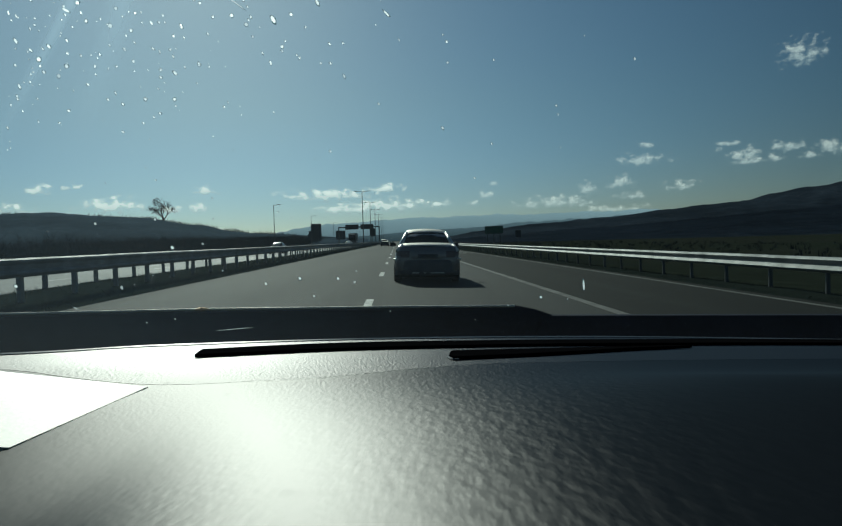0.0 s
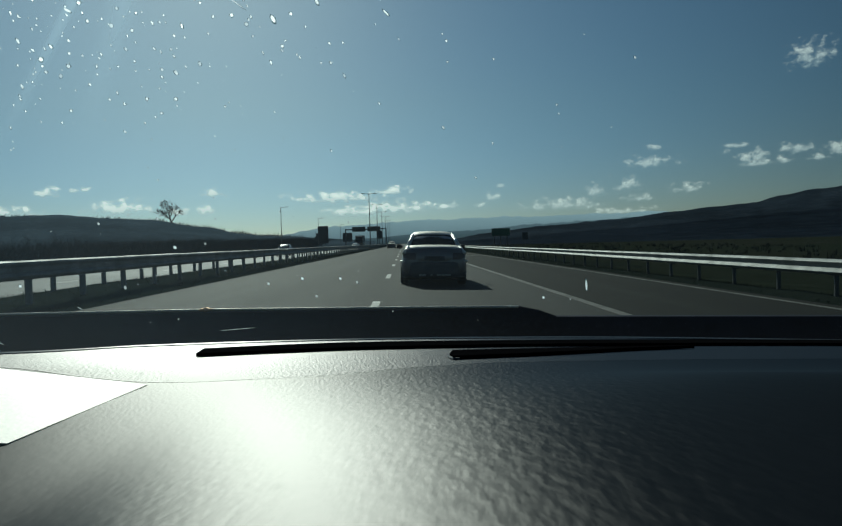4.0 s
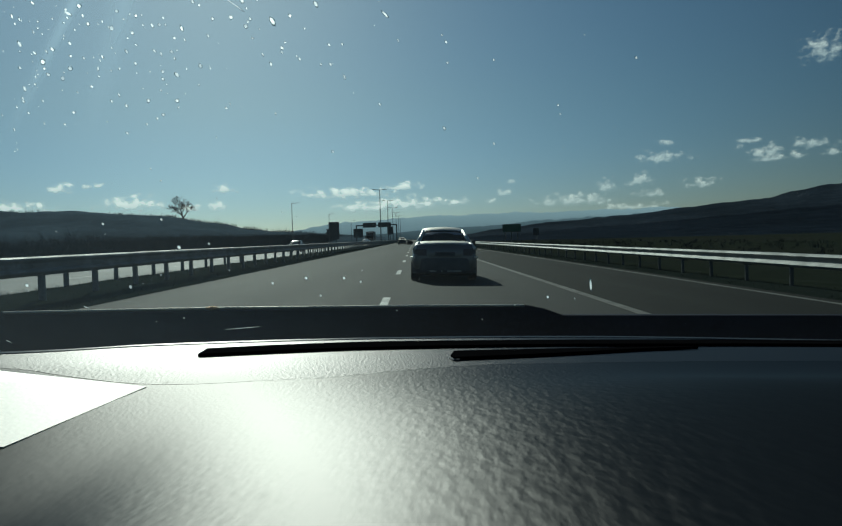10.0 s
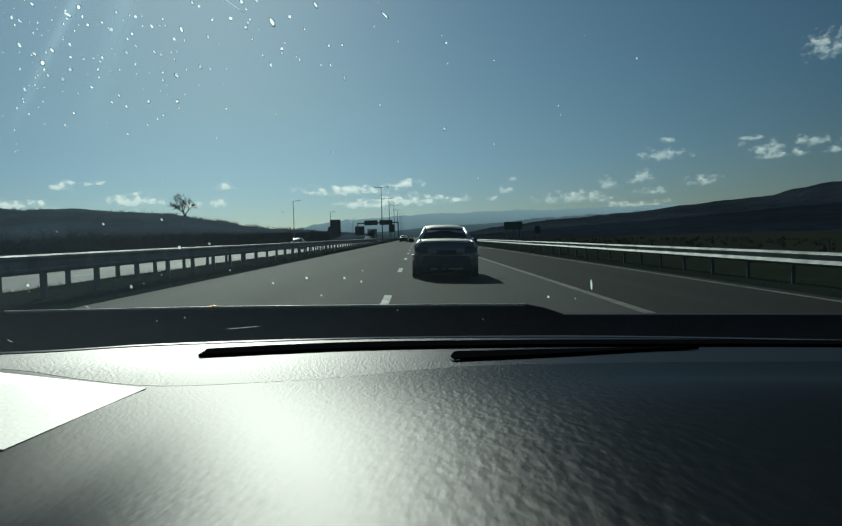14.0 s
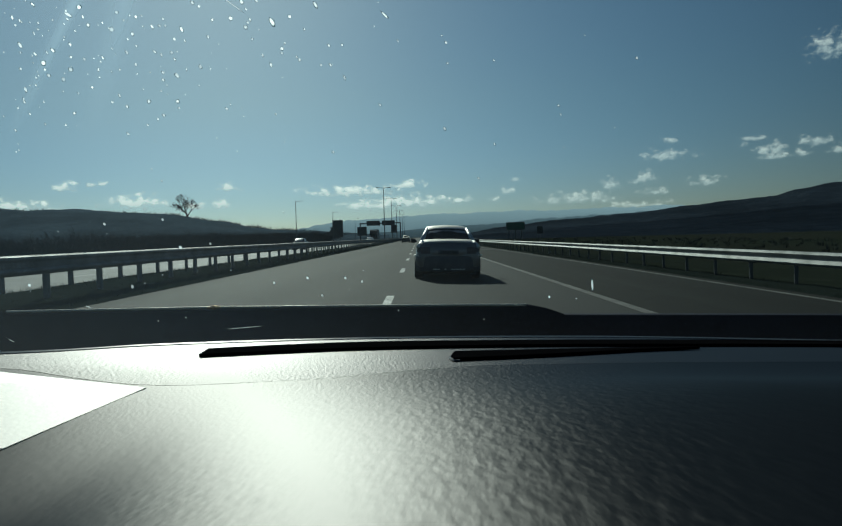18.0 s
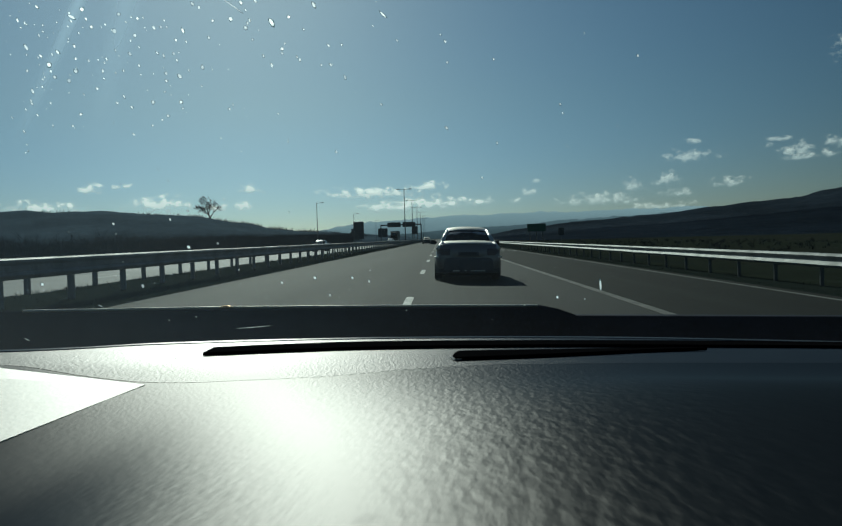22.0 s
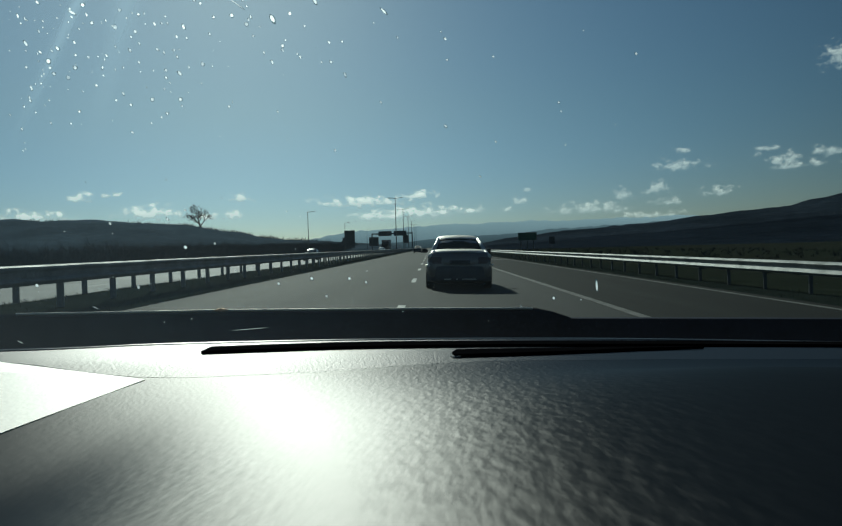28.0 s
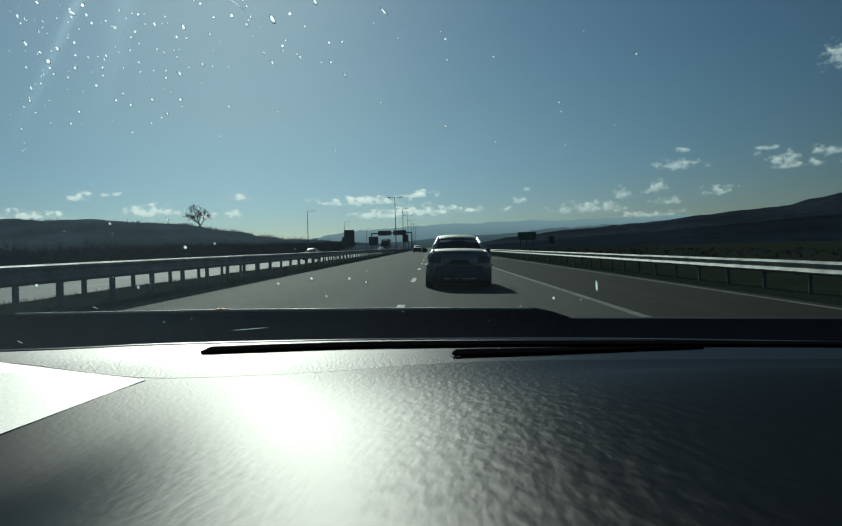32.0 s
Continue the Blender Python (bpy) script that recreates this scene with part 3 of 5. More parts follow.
guard_rail("guard_rail_median", -6.05, 1, -8, 420, 2.0, 0.78, "shade-darkened galvanised steel guard rail on dark posts in the median", material=GALV_SHADE)
guard_rail("guard_rail_median_far", -7.75, -1, -8, 420, 2.67, 0.76, "shade-darkened galvanised steel guard rail facing the oncoming carriageway", material=GALV_SHADE)
guard_rail("guard_rail_right", 8.3, -1, -8, 420, 2.2, 0.80, "galvanised guard rail along the grass verge")
guard_rail("guard_rail_left", -22.0, 1, 10, 420, 4.0, 0.75, "galvanised guard rail beyond the oncoming carriageway")


# ---------------------------------------------------------------- cars
def wheel(parent, x, y, r, side):
    bm = bmesh.new()
    prof = [(0.10, r * 0.62), (0.11, r * 0.9), (0.085, r), (-0.085, r), (-0.11, r * 0.9), (-0.10, r * 0.62)]
    rings = []
    for i in range(24):
        a = 2 * math.pi * i / 24
        rings.append([(x + px, y + pr * math.cos(a), r + pr * math.sin(a)) for px, pr in prof])
    bm = loft(rings + [rings[0]], closed=True, caps=False)
    tyre = part("tyre", bm, RUBBER, parent, smooth=True)
    bm = tube_bm((x - side * 0.02, y, r), (x + side * 0.085, y, r), r * 0.64, r * 0.60, 20)
    part("rim", bm, ALLOY, tyre)


def body_ring(y, w, top, crown, sill):
    """Half sections mirrored: a car's lower body at one place along its length."""
    half = [(0.0, sill), (0.72 * w, sill), (0.90 * w, sill + 0.05), (0.975 * w, sill + 0.16), (w, 0.50), (0.995 * w, 0.58), (0.965 * w, 0.58 + (top - 0.58) * 0.45),
            (0.915 * w, 0.58 + (top - 0.58) * 0.78), (0.855 * w, top - 0.012), (0.77 * w, top + 0.004), (0.4 * w, top + crown), (0.0, top + crown * 1.15)]
    return [(a, y, b) for a, b in half] + [(-a, y, b) for a, b in half[-2:0:-1]]


def sedan(m, paint, label, detail=True, name="car"):
    """A saloon of about 4.4 m; its tail stands at y = 0."""
    car = place(name, m, label, "car")
    st = [(0.00, 0.66, 0.74, 0.01, 0.36), (0.025, 0.745, 0.82, 0.012, 0.28), (0.08, 0.80, 0.905, 0.012, 0.25), (0.16, 0.832, 0.955, 0.014, 0.23), (0.33, 0.85, 0.978, 0.02, 0.22),
          (0.75, 0.865, 0.960, 0.015, 0.19), (1.5, 0.875, 0.93, 0.01, 0.19), (2.6, 0.875, 0.90, 0.01, 0.19), (3.1, 0.87, 0.885, 0.03, 0.19),
          (3.7, 0.85, 0.80, 0.035, 0.20), (4.2, 0.78, 0.68, 0.03, 0.22), (4.38, 0.68, 0.60, 0.01, 0.28)]
    part("body", loft([body_ring(y, w, t, c, s) for y, w, t, c, s in st]), paint, car, smooth=True)
    # roof and pillars
    gh = [(0.60, 0.665, 0.675, 0.955, 0.965), (0.80, 0.69, 0.62, 0.950, 1.09), (1.05, 0.715, 0.565, 0.945, 1.235), (1.28, 0.735, 0.535, 0.935, 1.325), (1.50, 0.745, 0.525, 0.93, 1.358), (1.80, 0.75, 0.525, 0.925, 1.368),
          (2.15, 0.75, 0.53, 0.915, 1.352), (2.45, 0.75, 0.56, 0.91, 1.275), (2.85, 0.75, 0.64, 0.90, 1.05), (3.15, 0.745, 0.72, 0.885, 0.90)]
    rings = []
    for y, wb, wt, zb, zt in gh:
        half = [(wb, zb - 0.06), (wb, zb), (wb * 0.60 + wt * 0.40, zb + (zt - zb) * 0.5), (wt + 0.02, zt - 0.03 * (zt > 1)), (wt * 0.95, zt - 0.004), (wt * 0.86, zt + 0.012), (wt * 0.5, zt + 0.032), (0.0, zt + 0.038)]
        rings.append([(a, y, b) for a, b in half] + [(-a, y, b) for a, b in half[-2::-1]])
    part("roof", loft(rings, closed=False), paint, car, smooth=True)

    # glass, set a few millimetres proud
    def pane(nm, q, arch=0.0):
        bm = bmesh.new()
        vs = [bm.verts.new(p) for p in q]
        bm.faces.new(vs)
        bmesh.ops.subdivide_edges(bm, edges=bm.edges[:], cuts=7 if arch else 2, use_grid_fill=True)
        for v in bm.verts:
            k = arch * (1 - min(1, (v.co.x / 0.60) ** 2))
            v.co.z += k
            v.co.y -= k * 0.6
        return part(nm, bm, CAR_GLASS, car)
    pane("rear_window", [(-0.60, 0.655, 1.022), (0.60, 0.655, 1.022), (0.485, 1.17, 1.292), (-0.485, 1.17, 1.292)], 0.032)
    pane("windscreen", [(-0.66, 3.01, 0.99), (0.66, 3.01, 0.99), (0.50, 2.36, 1.335), (-0.50, 2.36, 1.335)])
    for s in (-1, 1):
        pane("side_window", [(s * 0.728, 0.98, 0.985), (s * 0.755, 1.78, 0.975), (s * 0.575, 1.78, 1.305), (s * 0.585, 1.27, 1.26)])
        pane("side_window", [(s * 0.757, 1.84, 0.975), (s * 0.757, 2.68, 0.965), (s * 0.60, 2.30, 1.285), (s * 0.575, 1.84, 1.305)])
    for s in (-1, 1):
        wheel(car, s * 0.76, 0.82, 0.31, s)
        wheel(car, s * 0.76, 3.5, 0.31, s)
        bm = loft([[(s * (0.82 + 0.17 * f), 2.50 - 0.03 * f + 0.055 * math.cos(a), 0.985 + 0.01 * f + (0.03 + 0.035 * min(1, 3 * f)) * math.sin(a)) for a in [i * math.pi / 5 for i in range(10)]]
                   for f in (0.0, 0.2, 0.35, 0.8, 0.95, 1.0)])
        part("door_mirror", bm, BLACK_TRIM, car, smooth=True)
    part("underbody", box_bm(-0.68, 0.68, 0.22, 4.1, 0.13, 0.26, 0.02), RUBBER, car, "dark underbody between the wheels")
    if detail:
        for s in (-1, 1):
            rows = [[(s * x, y + d, z) for x, y in ((0.47, -0.034), (0.60, -0.016), (0.70, 0.018), (0.775, 0.08), (0.815, 0.18))] for z, d in ((0.665, 0.0), (0.73, -0.004), (0.79, 0.012), (0.835, 0.034))]
            lamp = part("tail_light", loft(rows, closed=False), TAIL_RED, car, "dark red wrap-round tail light lens", smooth=True)
            part("reversing_lens", box_bm(min(s * 0.50, s * 0.60), max(s * 0.50, s * 0.60), -0.016, 0.02, 0.68, 0.712, 0.004), TAIL_RED, lamp)
        # boot lid, a shut line proud of the body, and the bumper that wraps round the corners
        lid = [(-0.014, 0.625), (-0.026, 0.66), (-0.022, 0.74), (0.004, 0.82), (0.050, 0.895), (0.098, 0.945), (0.15, 0.972)]
        part("boot_lid", loft([[(f * (0.50 + 0.10 * min(1, (z - 0.62) / 0.12)), y + 0.05 * abs(f) ** 3, z) for y, z in lid] for f in (-1, -0.9, -0.7, -0.35, 0, 0.35, 0.7, 0.9, 1)], closed=False), paint, car, smooth=True)
        bump = [(0.06, 0.20), (-0.035, 0.215), (-0.062, 0.29), (-0.068, 0.42), (-0.064, 0.52), (-0.050, 0.585), (-0.01, 0.612), (0.08, 0.615)]
        part("rear_bumper", loft([[(f * 0.845, y + 0.30 * abs(f) ** 6 + 0.03 * f * f, z) for y, z in bump] for f in (-1, -0.97, -0.92, -0.85, -0.72, -0.5, 0, 0.5, 0.72, 0.85, 0.92, 0.97, 1)], closed=False), BUMPER_SHADE, car, smooth=True)
        for xa, xb in ((-0.40, -0.22), (-0.10, -0.05), (0.06, 0.42)):
            part("bumper_trim", box_bm(xa, xb, -0.066, -0.052, 0.262, 0.280, 0.003), WHITE_PAINT, car, "pale trim strip low on the bumper")
        plate = part("number_plate", box_bm(-0.26, 0.26, -0.036, -0.020, 0.655, 0.755, 0.003), PLATE, car, "dark grey number plate in the shade")
        for i in range(7):
            part("plate_bar", box_bm(-0.20 + i * 0.06, -0.165 + i * 0.06, -0.040, -0.035, 0.675, 0.735), PLATE_BAR, plate)
        part("exhaust_pipe", tube_bm((-0.45, -0.02, 0.235), (-0.45, 0.4, 0.235), 0.028, 0.028, 12), BLACK_TRIM, car)
        # bright tubes and slopes laid on the body to paint sun glints
        for s in (-1, 1):
            part("roof_pillar", tube_bm((s * 0.674, 0.57, 0.985), (s * 0.535, 1.22, 1.318), 0.056, 0.038, 16), GLINT_PAINT, car, "rear roof pillar with a painted sun glint", smooth=True)
            part("quarter_panel_edge", tube_bm((s * 0.660, 0.30, 0.975), (s * 0.785, 0.10, 0.82), 0.056, 0.050, 16), GLINT_PAINT, car, "rounded rear quarter corner with a painted sun glint", smooth=True)
            part("bumper_corner", tube_bm((s * 0.868, 0.36, 0.615), (s * 0.76, 0.05, 0.618), 0.026, 0.028, 12), GLINT_METAL, car, "added strip that paints a glint round the bumper corner", smooth=True)
        for nm, half, crown, prof, what in (("roof_lip", 0.505, 0.036, ((1.15, 1.285), (1.17, 1.304), (1.22, 1.326), (1.34, 1.360), (1.50, 1.388), (1.58, 1.388)), "sloping rear edge of the roof with a painted glint"),
                                            ("boot_lip", 0.665, 0.020, ((0.085, 0.935), (0.10, 0.958), (0.14, 0.976), (0.30, 1.012), (0.44, 1.026), (0.50, 1.01)), "sloping edge of the boot with a painted glint")):
            part(nm, loft([[(half * f * (1 + 0.02 * k), y + 0.07 * f * f, z + crown * (1 - f * f) - 0.02 * abs(f) ** 8) for k, (y, z) in enumerate(prof)] for f in [i / 10 - 1 for i in range(21)]], closed=False), GLINT_METAL, car, what, smooth=True)
        part("high_brake_light", box_bm(-0.12, 0.12, 0.672, 0.70, 1.03, 1.046), TAIL_RED, car)
    for s in (-1, 1):
        part("headlight", box_bm(min(s * 0.42, s * 0.7), max(s * 0.42, s * 0.7), 4.2, 4.33, 0.55, 0.66, 0.02), WHITE_PAINT, car)
    return car


def on_road(x, y, turn=0):
    """A pose on the carriageway, leaning with its crossfall."""
    lean = math.degrees(math.atan(CROSS)) if x > -7 else -math.degrees(math.atan(CROSS))
    return Matrix.Translation((x, y, ground_z(x) + 0.004)) @ pose(0, 0, 0, 0, lean, 0) @ pose(0, 0, 0, 0, 0, turn)


sedan(on_road(0.74, 18.7), CAR_SILVER, "silver saloon car seen from behind in the same lane", name="car")


# ---------------------------------------------------------------- the car that carries the camera
OWN = Matrix.Translation(EYE) @ pose(0, 0, 0, 0, ROLL0, YAW0) @ Matrix.Translation((0, 0, -1.08))
own = place("camera_car", OWN, "dark car whose grained dashboard and bonnet edge show below the windscreen", "car")
E0 = 1.08                                # height of the eye in this car's own axes
SLOPE, FRONT_Z = 0.079, -0.0585          # the dashboard falls gently towards the windscreen


def dash_z(x, y):
    """Height of the dashboard top, which crowns and falls away across its near half."""
    z = E0 + FRONT_Z - SLOPE * y
    back = min(max((0.60 - y) / 0.40, 0), 1)
    near, side = max(0.52 - y, 0), min(max((x + 0.20) / 0.12, 0), 1)
    z += 0.035 * near * near / (near + 0.06) * side * side * (3 - 2 * side)
    return z + (0.055 * (min(max(x, -0.10), 0.13) + 0.10) - 0.135 * (0.1 - min(max(x, -0.15), 0.14))) * back * back * (3 - 2 * back)


def spline(points, n):
    """n + 1 points along a smooth curve through the given ones."""
    out = []
    p = [Vector(q) for q in points]
    p = [2 * p[0] - p[1], *p, 2 * p[-1] - p[-2]]
    segs = len(p) - 3
    for i in range(n + 1):
        t = min(i / n * segs, segs - 1e-6)
        k, f = int(t), t - int(t)
        a, b, c, d = p[k:k + 4]
        out.append(0.5 * ((2 * b) + (c - a) * f + (2 * a - 5 * b + 4 * c - d) * f * f + (3 * b - a - 3 * c + d) * f ** 3))
    return out


FRONT = spline([(-0.80, 0.52), (-0.415, 0.735), (-0.30, 0.86), (-0.062, 0.985), (0.241, 1.02), (0.533, 0.93), (0.85, 0.80), (1.18, 0.66)], 56)
SEAM = spline([(-0.80, 0.62), (-0.45, 0.59), (-0.332, 0.5746), (-0.256, 0.5313), (-0.190, 0.5045), (-0.122, 0.5115), (-0.056, 0.5284), (0.007, 0.5715), (0.097, 0.6095), (0.365, 0.6322), (0.85, 0.61), (1.18, 0.58)], 80)


def along(curve, x):
    return float(np.interp(x, [p[0] for p in curve], [p[1] for p in curve]))


def deck(name, lower, upper, x0, x1, nx, ny, material, label, lift=0.0, roll=0.004):
    """A panel of the dashboard top between two curves, with rounded front and back edges and some thickness."""
    rows = []
    for j in range(ny + 5):
        s = min(max((j - 2) / ny, 0), 1)
        row = []
        for i in range(nx + 1):
            x = x0 + (x1 - x0) * i / nx
            a, b = lower(x), upper(x)
            y = a + (b - a) * s
            z = dash_z(x, y) + lift
            if j == 0:
                y, z = y - roll * 0.2, z - 0.03
            elif j == 1:
                y, z = y - 0.0, z - roll * 0.6
            elif j == 2:
                y += roll * 0.6
            elif j == ny + 2:
                y -= roll * 0.6
            elif j == ny + 3:
                z -= roll * 0.6
            elif j == ny + 4:
                y, z = y + roll * 0.2, z - 0.03
            row.append((x, y, z))
        rows.append(row)
    bm = loft(rows, closed=False)
    k = nx + 1
    bm.verts.index_update()
    for e in bm.edges:
        ja, jb = (v.index // k for v in e.verts)
        if ja == jb and ja in (1, 2, ny + 2, ny + 3):
            e.smooth = False
    return part(name, bm, material, own, label, smooth=True)


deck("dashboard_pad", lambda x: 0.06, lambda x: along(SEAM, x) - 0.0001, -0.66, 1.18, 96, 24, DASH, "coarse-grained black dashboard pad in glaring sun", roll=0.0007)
deck("dashboard_front_strip", lambda x: along(SEAM, x) + 0.0001, lambda x: max(along(FRONT, x) - 0.035, along(SEAM, x) + 0.004), -0.66, 1.18, 96, 8, DASH_SMOOTH, "fine-grained front strip of the dashboard", roll=0.0007)
deck("dashboard_lip", lambda x: max(along(FRONT, x) - 0.034, along(SEAM, x) + 0.005), lambda x: max(along(FRONT, x), along(SEAM, x) + 0.008), -0.66, 1.18, 96, 3, LIP_SKIN, "grey lip along the foot of the windscreen", lift=0.001, roll=0.002)


# unseen apron, added so the glass reflects a bright strip at its foot
deck("added_apron", lambda x: max(along(FRONT, x), along(SEAM, x) + 0.008) + 0.001, lambda x: max(along(FRONT, x), along(SEAM, x) + 0.008) + 0.03, -0.66, 1.18, 48, 2, LIP, "unseen grey apron added to brighten the windscreen's reflection", lift=-0.004, roll=0.002)


def slot(name, pts_lo, pts_hi, n=40):
    """A long demister slot: a raised black strip with thin edges paints its shade."""
    lo, hi = spline(pts_lo, n), spline(pts_hi, n)
    rows = []
    for a, b in zip(lo, hi):
        rows.append([(a.x, a.y, dash_z(a.x, a.y) + 0.0005), (a.x, a.y, dash_z(a.x, a.y) + 0.0035), (b.x, b.y, dash_z(b.x, b.y) + 0.0035), (b.x, b.y, dash_z(b.x, b.y) + 0.0005)])
    return part(name, loft(rows, closed=False), SLOT, own, "long black demister slot")


slot("demister_slot", [(-0.205, 0.668), (-0.13, 0.72), (-0.046, 0.763), (0.123, 0.806), (0.30, 0.815), (0.46, 0.81), (0.62, 0.775)],
     [(-0.218, 0.742), (-0.15, 0.80), (-0.053, 0.854), (0.141, 0.887), (0.33, 0.892), (0.51, 0.872), (0.68, 0.81)])
slot("demister_slot", [(0.0270, 0.658), (0.0296, 0.634), (0.036, 0.636), (0.1069, 0.6705), (0.1645, 0.7035), (0.2284, 0.742), (0.2929, 0.769)],
     [(0.0275, 0.662), (0.0325, 0.702), (0.042, 0.712), (0.1173, 0.734), (0.1754, 0.750), (0.2362, 0.763), (0.2955, 0.772)], 48)
slot_edge = None
rim = spline([(0.026, 0.656), (0.0288, 0.632), (0.034, 0.631)], 10)
for a, b in zip(rim, rim[1:]):
    slot_edge = tube_bm((a.x, a.y, dash_z(a.x, a.y) + 0.001), (b.x, b.y, dash_z(b.x, b.y) + 0.001), 0.0012, 0.0012, 6, slot_edge)
part("slot_rim", slot_edge, LIP, own, "pale rim of the slot")

# side panel that tapers to a point on the dashboard; sun glare painted near-white
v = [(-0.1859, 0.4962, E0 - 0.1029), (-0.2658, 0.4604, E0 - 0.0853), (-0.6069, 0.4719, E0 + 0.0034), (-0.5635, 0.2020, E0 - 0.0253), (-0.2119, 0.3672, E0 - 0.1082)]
SIDE_PANEL = grained_plastic("side panel with painted glare", (0.86, 0.85, 0.77), 0.5, 430, 230, 0.1, 0.0008, 0.5, sheen=0.32)
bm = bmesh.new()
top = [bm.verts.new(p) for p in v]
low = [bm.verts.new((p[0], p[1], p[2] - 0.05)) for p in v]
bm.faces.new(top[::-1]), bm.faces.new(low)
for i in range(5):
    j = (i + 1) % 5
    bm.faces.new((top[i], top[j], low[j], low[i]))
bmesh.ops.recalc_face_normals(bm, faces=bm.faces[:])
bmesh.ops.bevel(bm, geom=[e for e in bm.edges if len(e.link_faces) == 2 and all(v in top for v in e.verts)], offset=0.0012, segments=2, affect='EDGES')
part("side_panel", bm, SIDE_PANEL, own, "panel painted near-white for sun glare, tapering to a point")

# bonnet, wiper and cowl
rows = []
for j, (y, dz) in enumerate([(1.325, -0.20), (1.33, -0.164), (1.35, -0.160), (1.45, -0.160), (1.7, -0.180), (2.0, -0.225), (2.15, -0.30), (2.2, -0.45)]):
    rows.append([(0.30 + s * 0.90, y - 0.10 * abs(s) ** 3, E0 + dz - 0.02 * abs(s) ** 4) for s in [i / 12 - 1 for i in range(25)]])
part("bonnet", loft(rows, closed=False), BONNET, own, "dark painted bonnet", smooth=True)
OUT = 1.2
rings = []
for x, y, top_, low_, th in ((-0.95, 0.93, -0.093, -0.16, 0.02), (-0.577, 1.00, -0.1035, -0.175, 0.03), (-0.28, 1.03, -0.100, -0.175, 0.035), (0.0, 1.045, -0.0985, -0.175, 0.035),
                             (0.10, 1.045, -0.0972, -0.175, 0.035), (0.155, 1.045, -0.0975, -0.175, 0.033), (0.18, 1.045, -0.1025, -0.175, 0.030), (0.205, 1.045, -0.111, -0.175, 0.02)):
    rings.append([(OUT * x, OUT * y + dy, E0 + OUT * z) for dy, z in ((0, low_), (0.002, (top_ + low_) / 2), (0.006, top_ - 0.006), (th * 0.4, top_), (th * 0.8, top_ - 0.004), (th, low_))])
part("wiper", loft(rings), WIPER, own, "parked black wiper along the foot of the windscreen", smooth=True)
# bright strip added along the wiper to paint its glint in the sun
edge = None
for (xa, ya, za), (xb, yb, zb) in (((-0.577, 1.007, -0.1037), (-0.28, 1.037, -0.1002)), ((-0.28, 1.037, -0.1002), (0.0, 1.052, -0.0987)), ((0.0, 1.052, -0.0987), (0.15, 1.052, -0.0980))):
    edge = tube_bm((OUT * xa, OUT * ya, E0 + OUT * za), (OUT * xb, OUT * yb, E0 + OUT * zb), 0.0022, 0.0022, 12, edge)
part("wiper_glint_strip", edge, GLINT_METAL, own, "thin bright strip added for the glint along the wiper")
# small copper bead added to paint the orange glint
bm = tube_bm((-0.3554, 1.2000, E0 - 0.1170), (-0.3434, 1.2000, E0 - 0.1160), 0.0012, 0.0036, 12)
tube_bm((-0.3434, 1.2000, E0 - 0.1160), (-0.3314, 1.2000, E0 - 0.1161), 0.0036, 0.0012, 12, bm)
part("wiper_glint_bead", bm, GLINT_COPPER, own, "copper bead added for the orange glint on the wiper", smooth=True)
part("cowl", loft([[(0.30 + s * 1.05, OUT * a - 0.04 * abs(s) ** 3, E0 + OUT * b) for s in [i / 10 - 1 for i in range(21)]]
                   for a, b in ((1.045, -0.152), (1.05, -0.1135), (1.075, -0.1125), (1.10, -0.16))], closed=False), WIPER, own, "black cowl under the windscreen", smooth=True)

# windscreen
FILM_THICK, FILM_THIN = 0.031, 0.003
GLASS = bpy.data.materials.new("windscreen glass")
GLASS.use_nodes = True
gn, gl = GLASS.node_tree.nodes, GLASS.node_tree.links
tr, gs, mx, fr = gn.new("ShaderNodeBsdfTransparent"), gn.new("ShaderNodeBsdfGlossy"), gn.new("ShaderNodeMixShader"), gn.new("ShaderNodeFresnel")
tr.inputs[0].default_value = (0.93, 0.98, 0.97, 1)
gs.inputs["Roughness"].default_value = 0.02
fr.inputs[0].default_value = 1.02
gl.new(fr.outputs[0], mx.inputs[0]), gl.new(tr.outputs[0], mx.inputs[1]), gl.new(gs.outputs[0], mx.inputs[2])
film, veil = gn.new("ShaderNodeBsdfRefraction"), gn.new("ShaderNodeMixShader")
dirt, grime = gn.new("ShaderNodeBsdfTranslucent"), gn.new("ShaderNodeMixShader")
dirt.inputs[0].default_value = (0.62, 0.82, 1.0, 1)
veil.inputs[0].default_value = 0.04
film.inputs["Roughness"].default_value, film.inputs["IOR"].default_value = 0.95, 0.87
dust = gn.new("ShaderNodeTexNoise")
dust.inputs["Scale"].default_value, dust.inputs["Detail"].default_value = 7, 5
dtc, dr = gn.new("ShaderNodeTexCoord"), gn.new("ShaderNodeMapRange")
dr.inputs["To Min"].default_value, dr.inputs["To Max"].default_value = 0.85, 1.15
gl.new(dtc.outputs["Object"], dust.inputs["Vector"]), gl.new(dust.outputs["Fac"], dr.inputs["Value"])


def glass_math(op, a, b):
    k = gn.new("ShaderNodeMath")
    k.operation = op
    for i, v in enumerate((a, b)):
        if isinstance(v, (int, float)):
            k.inputs[i].default_value = v
        else:
            gl.new(v, k.inputs[i])
    return k.outputs[0]


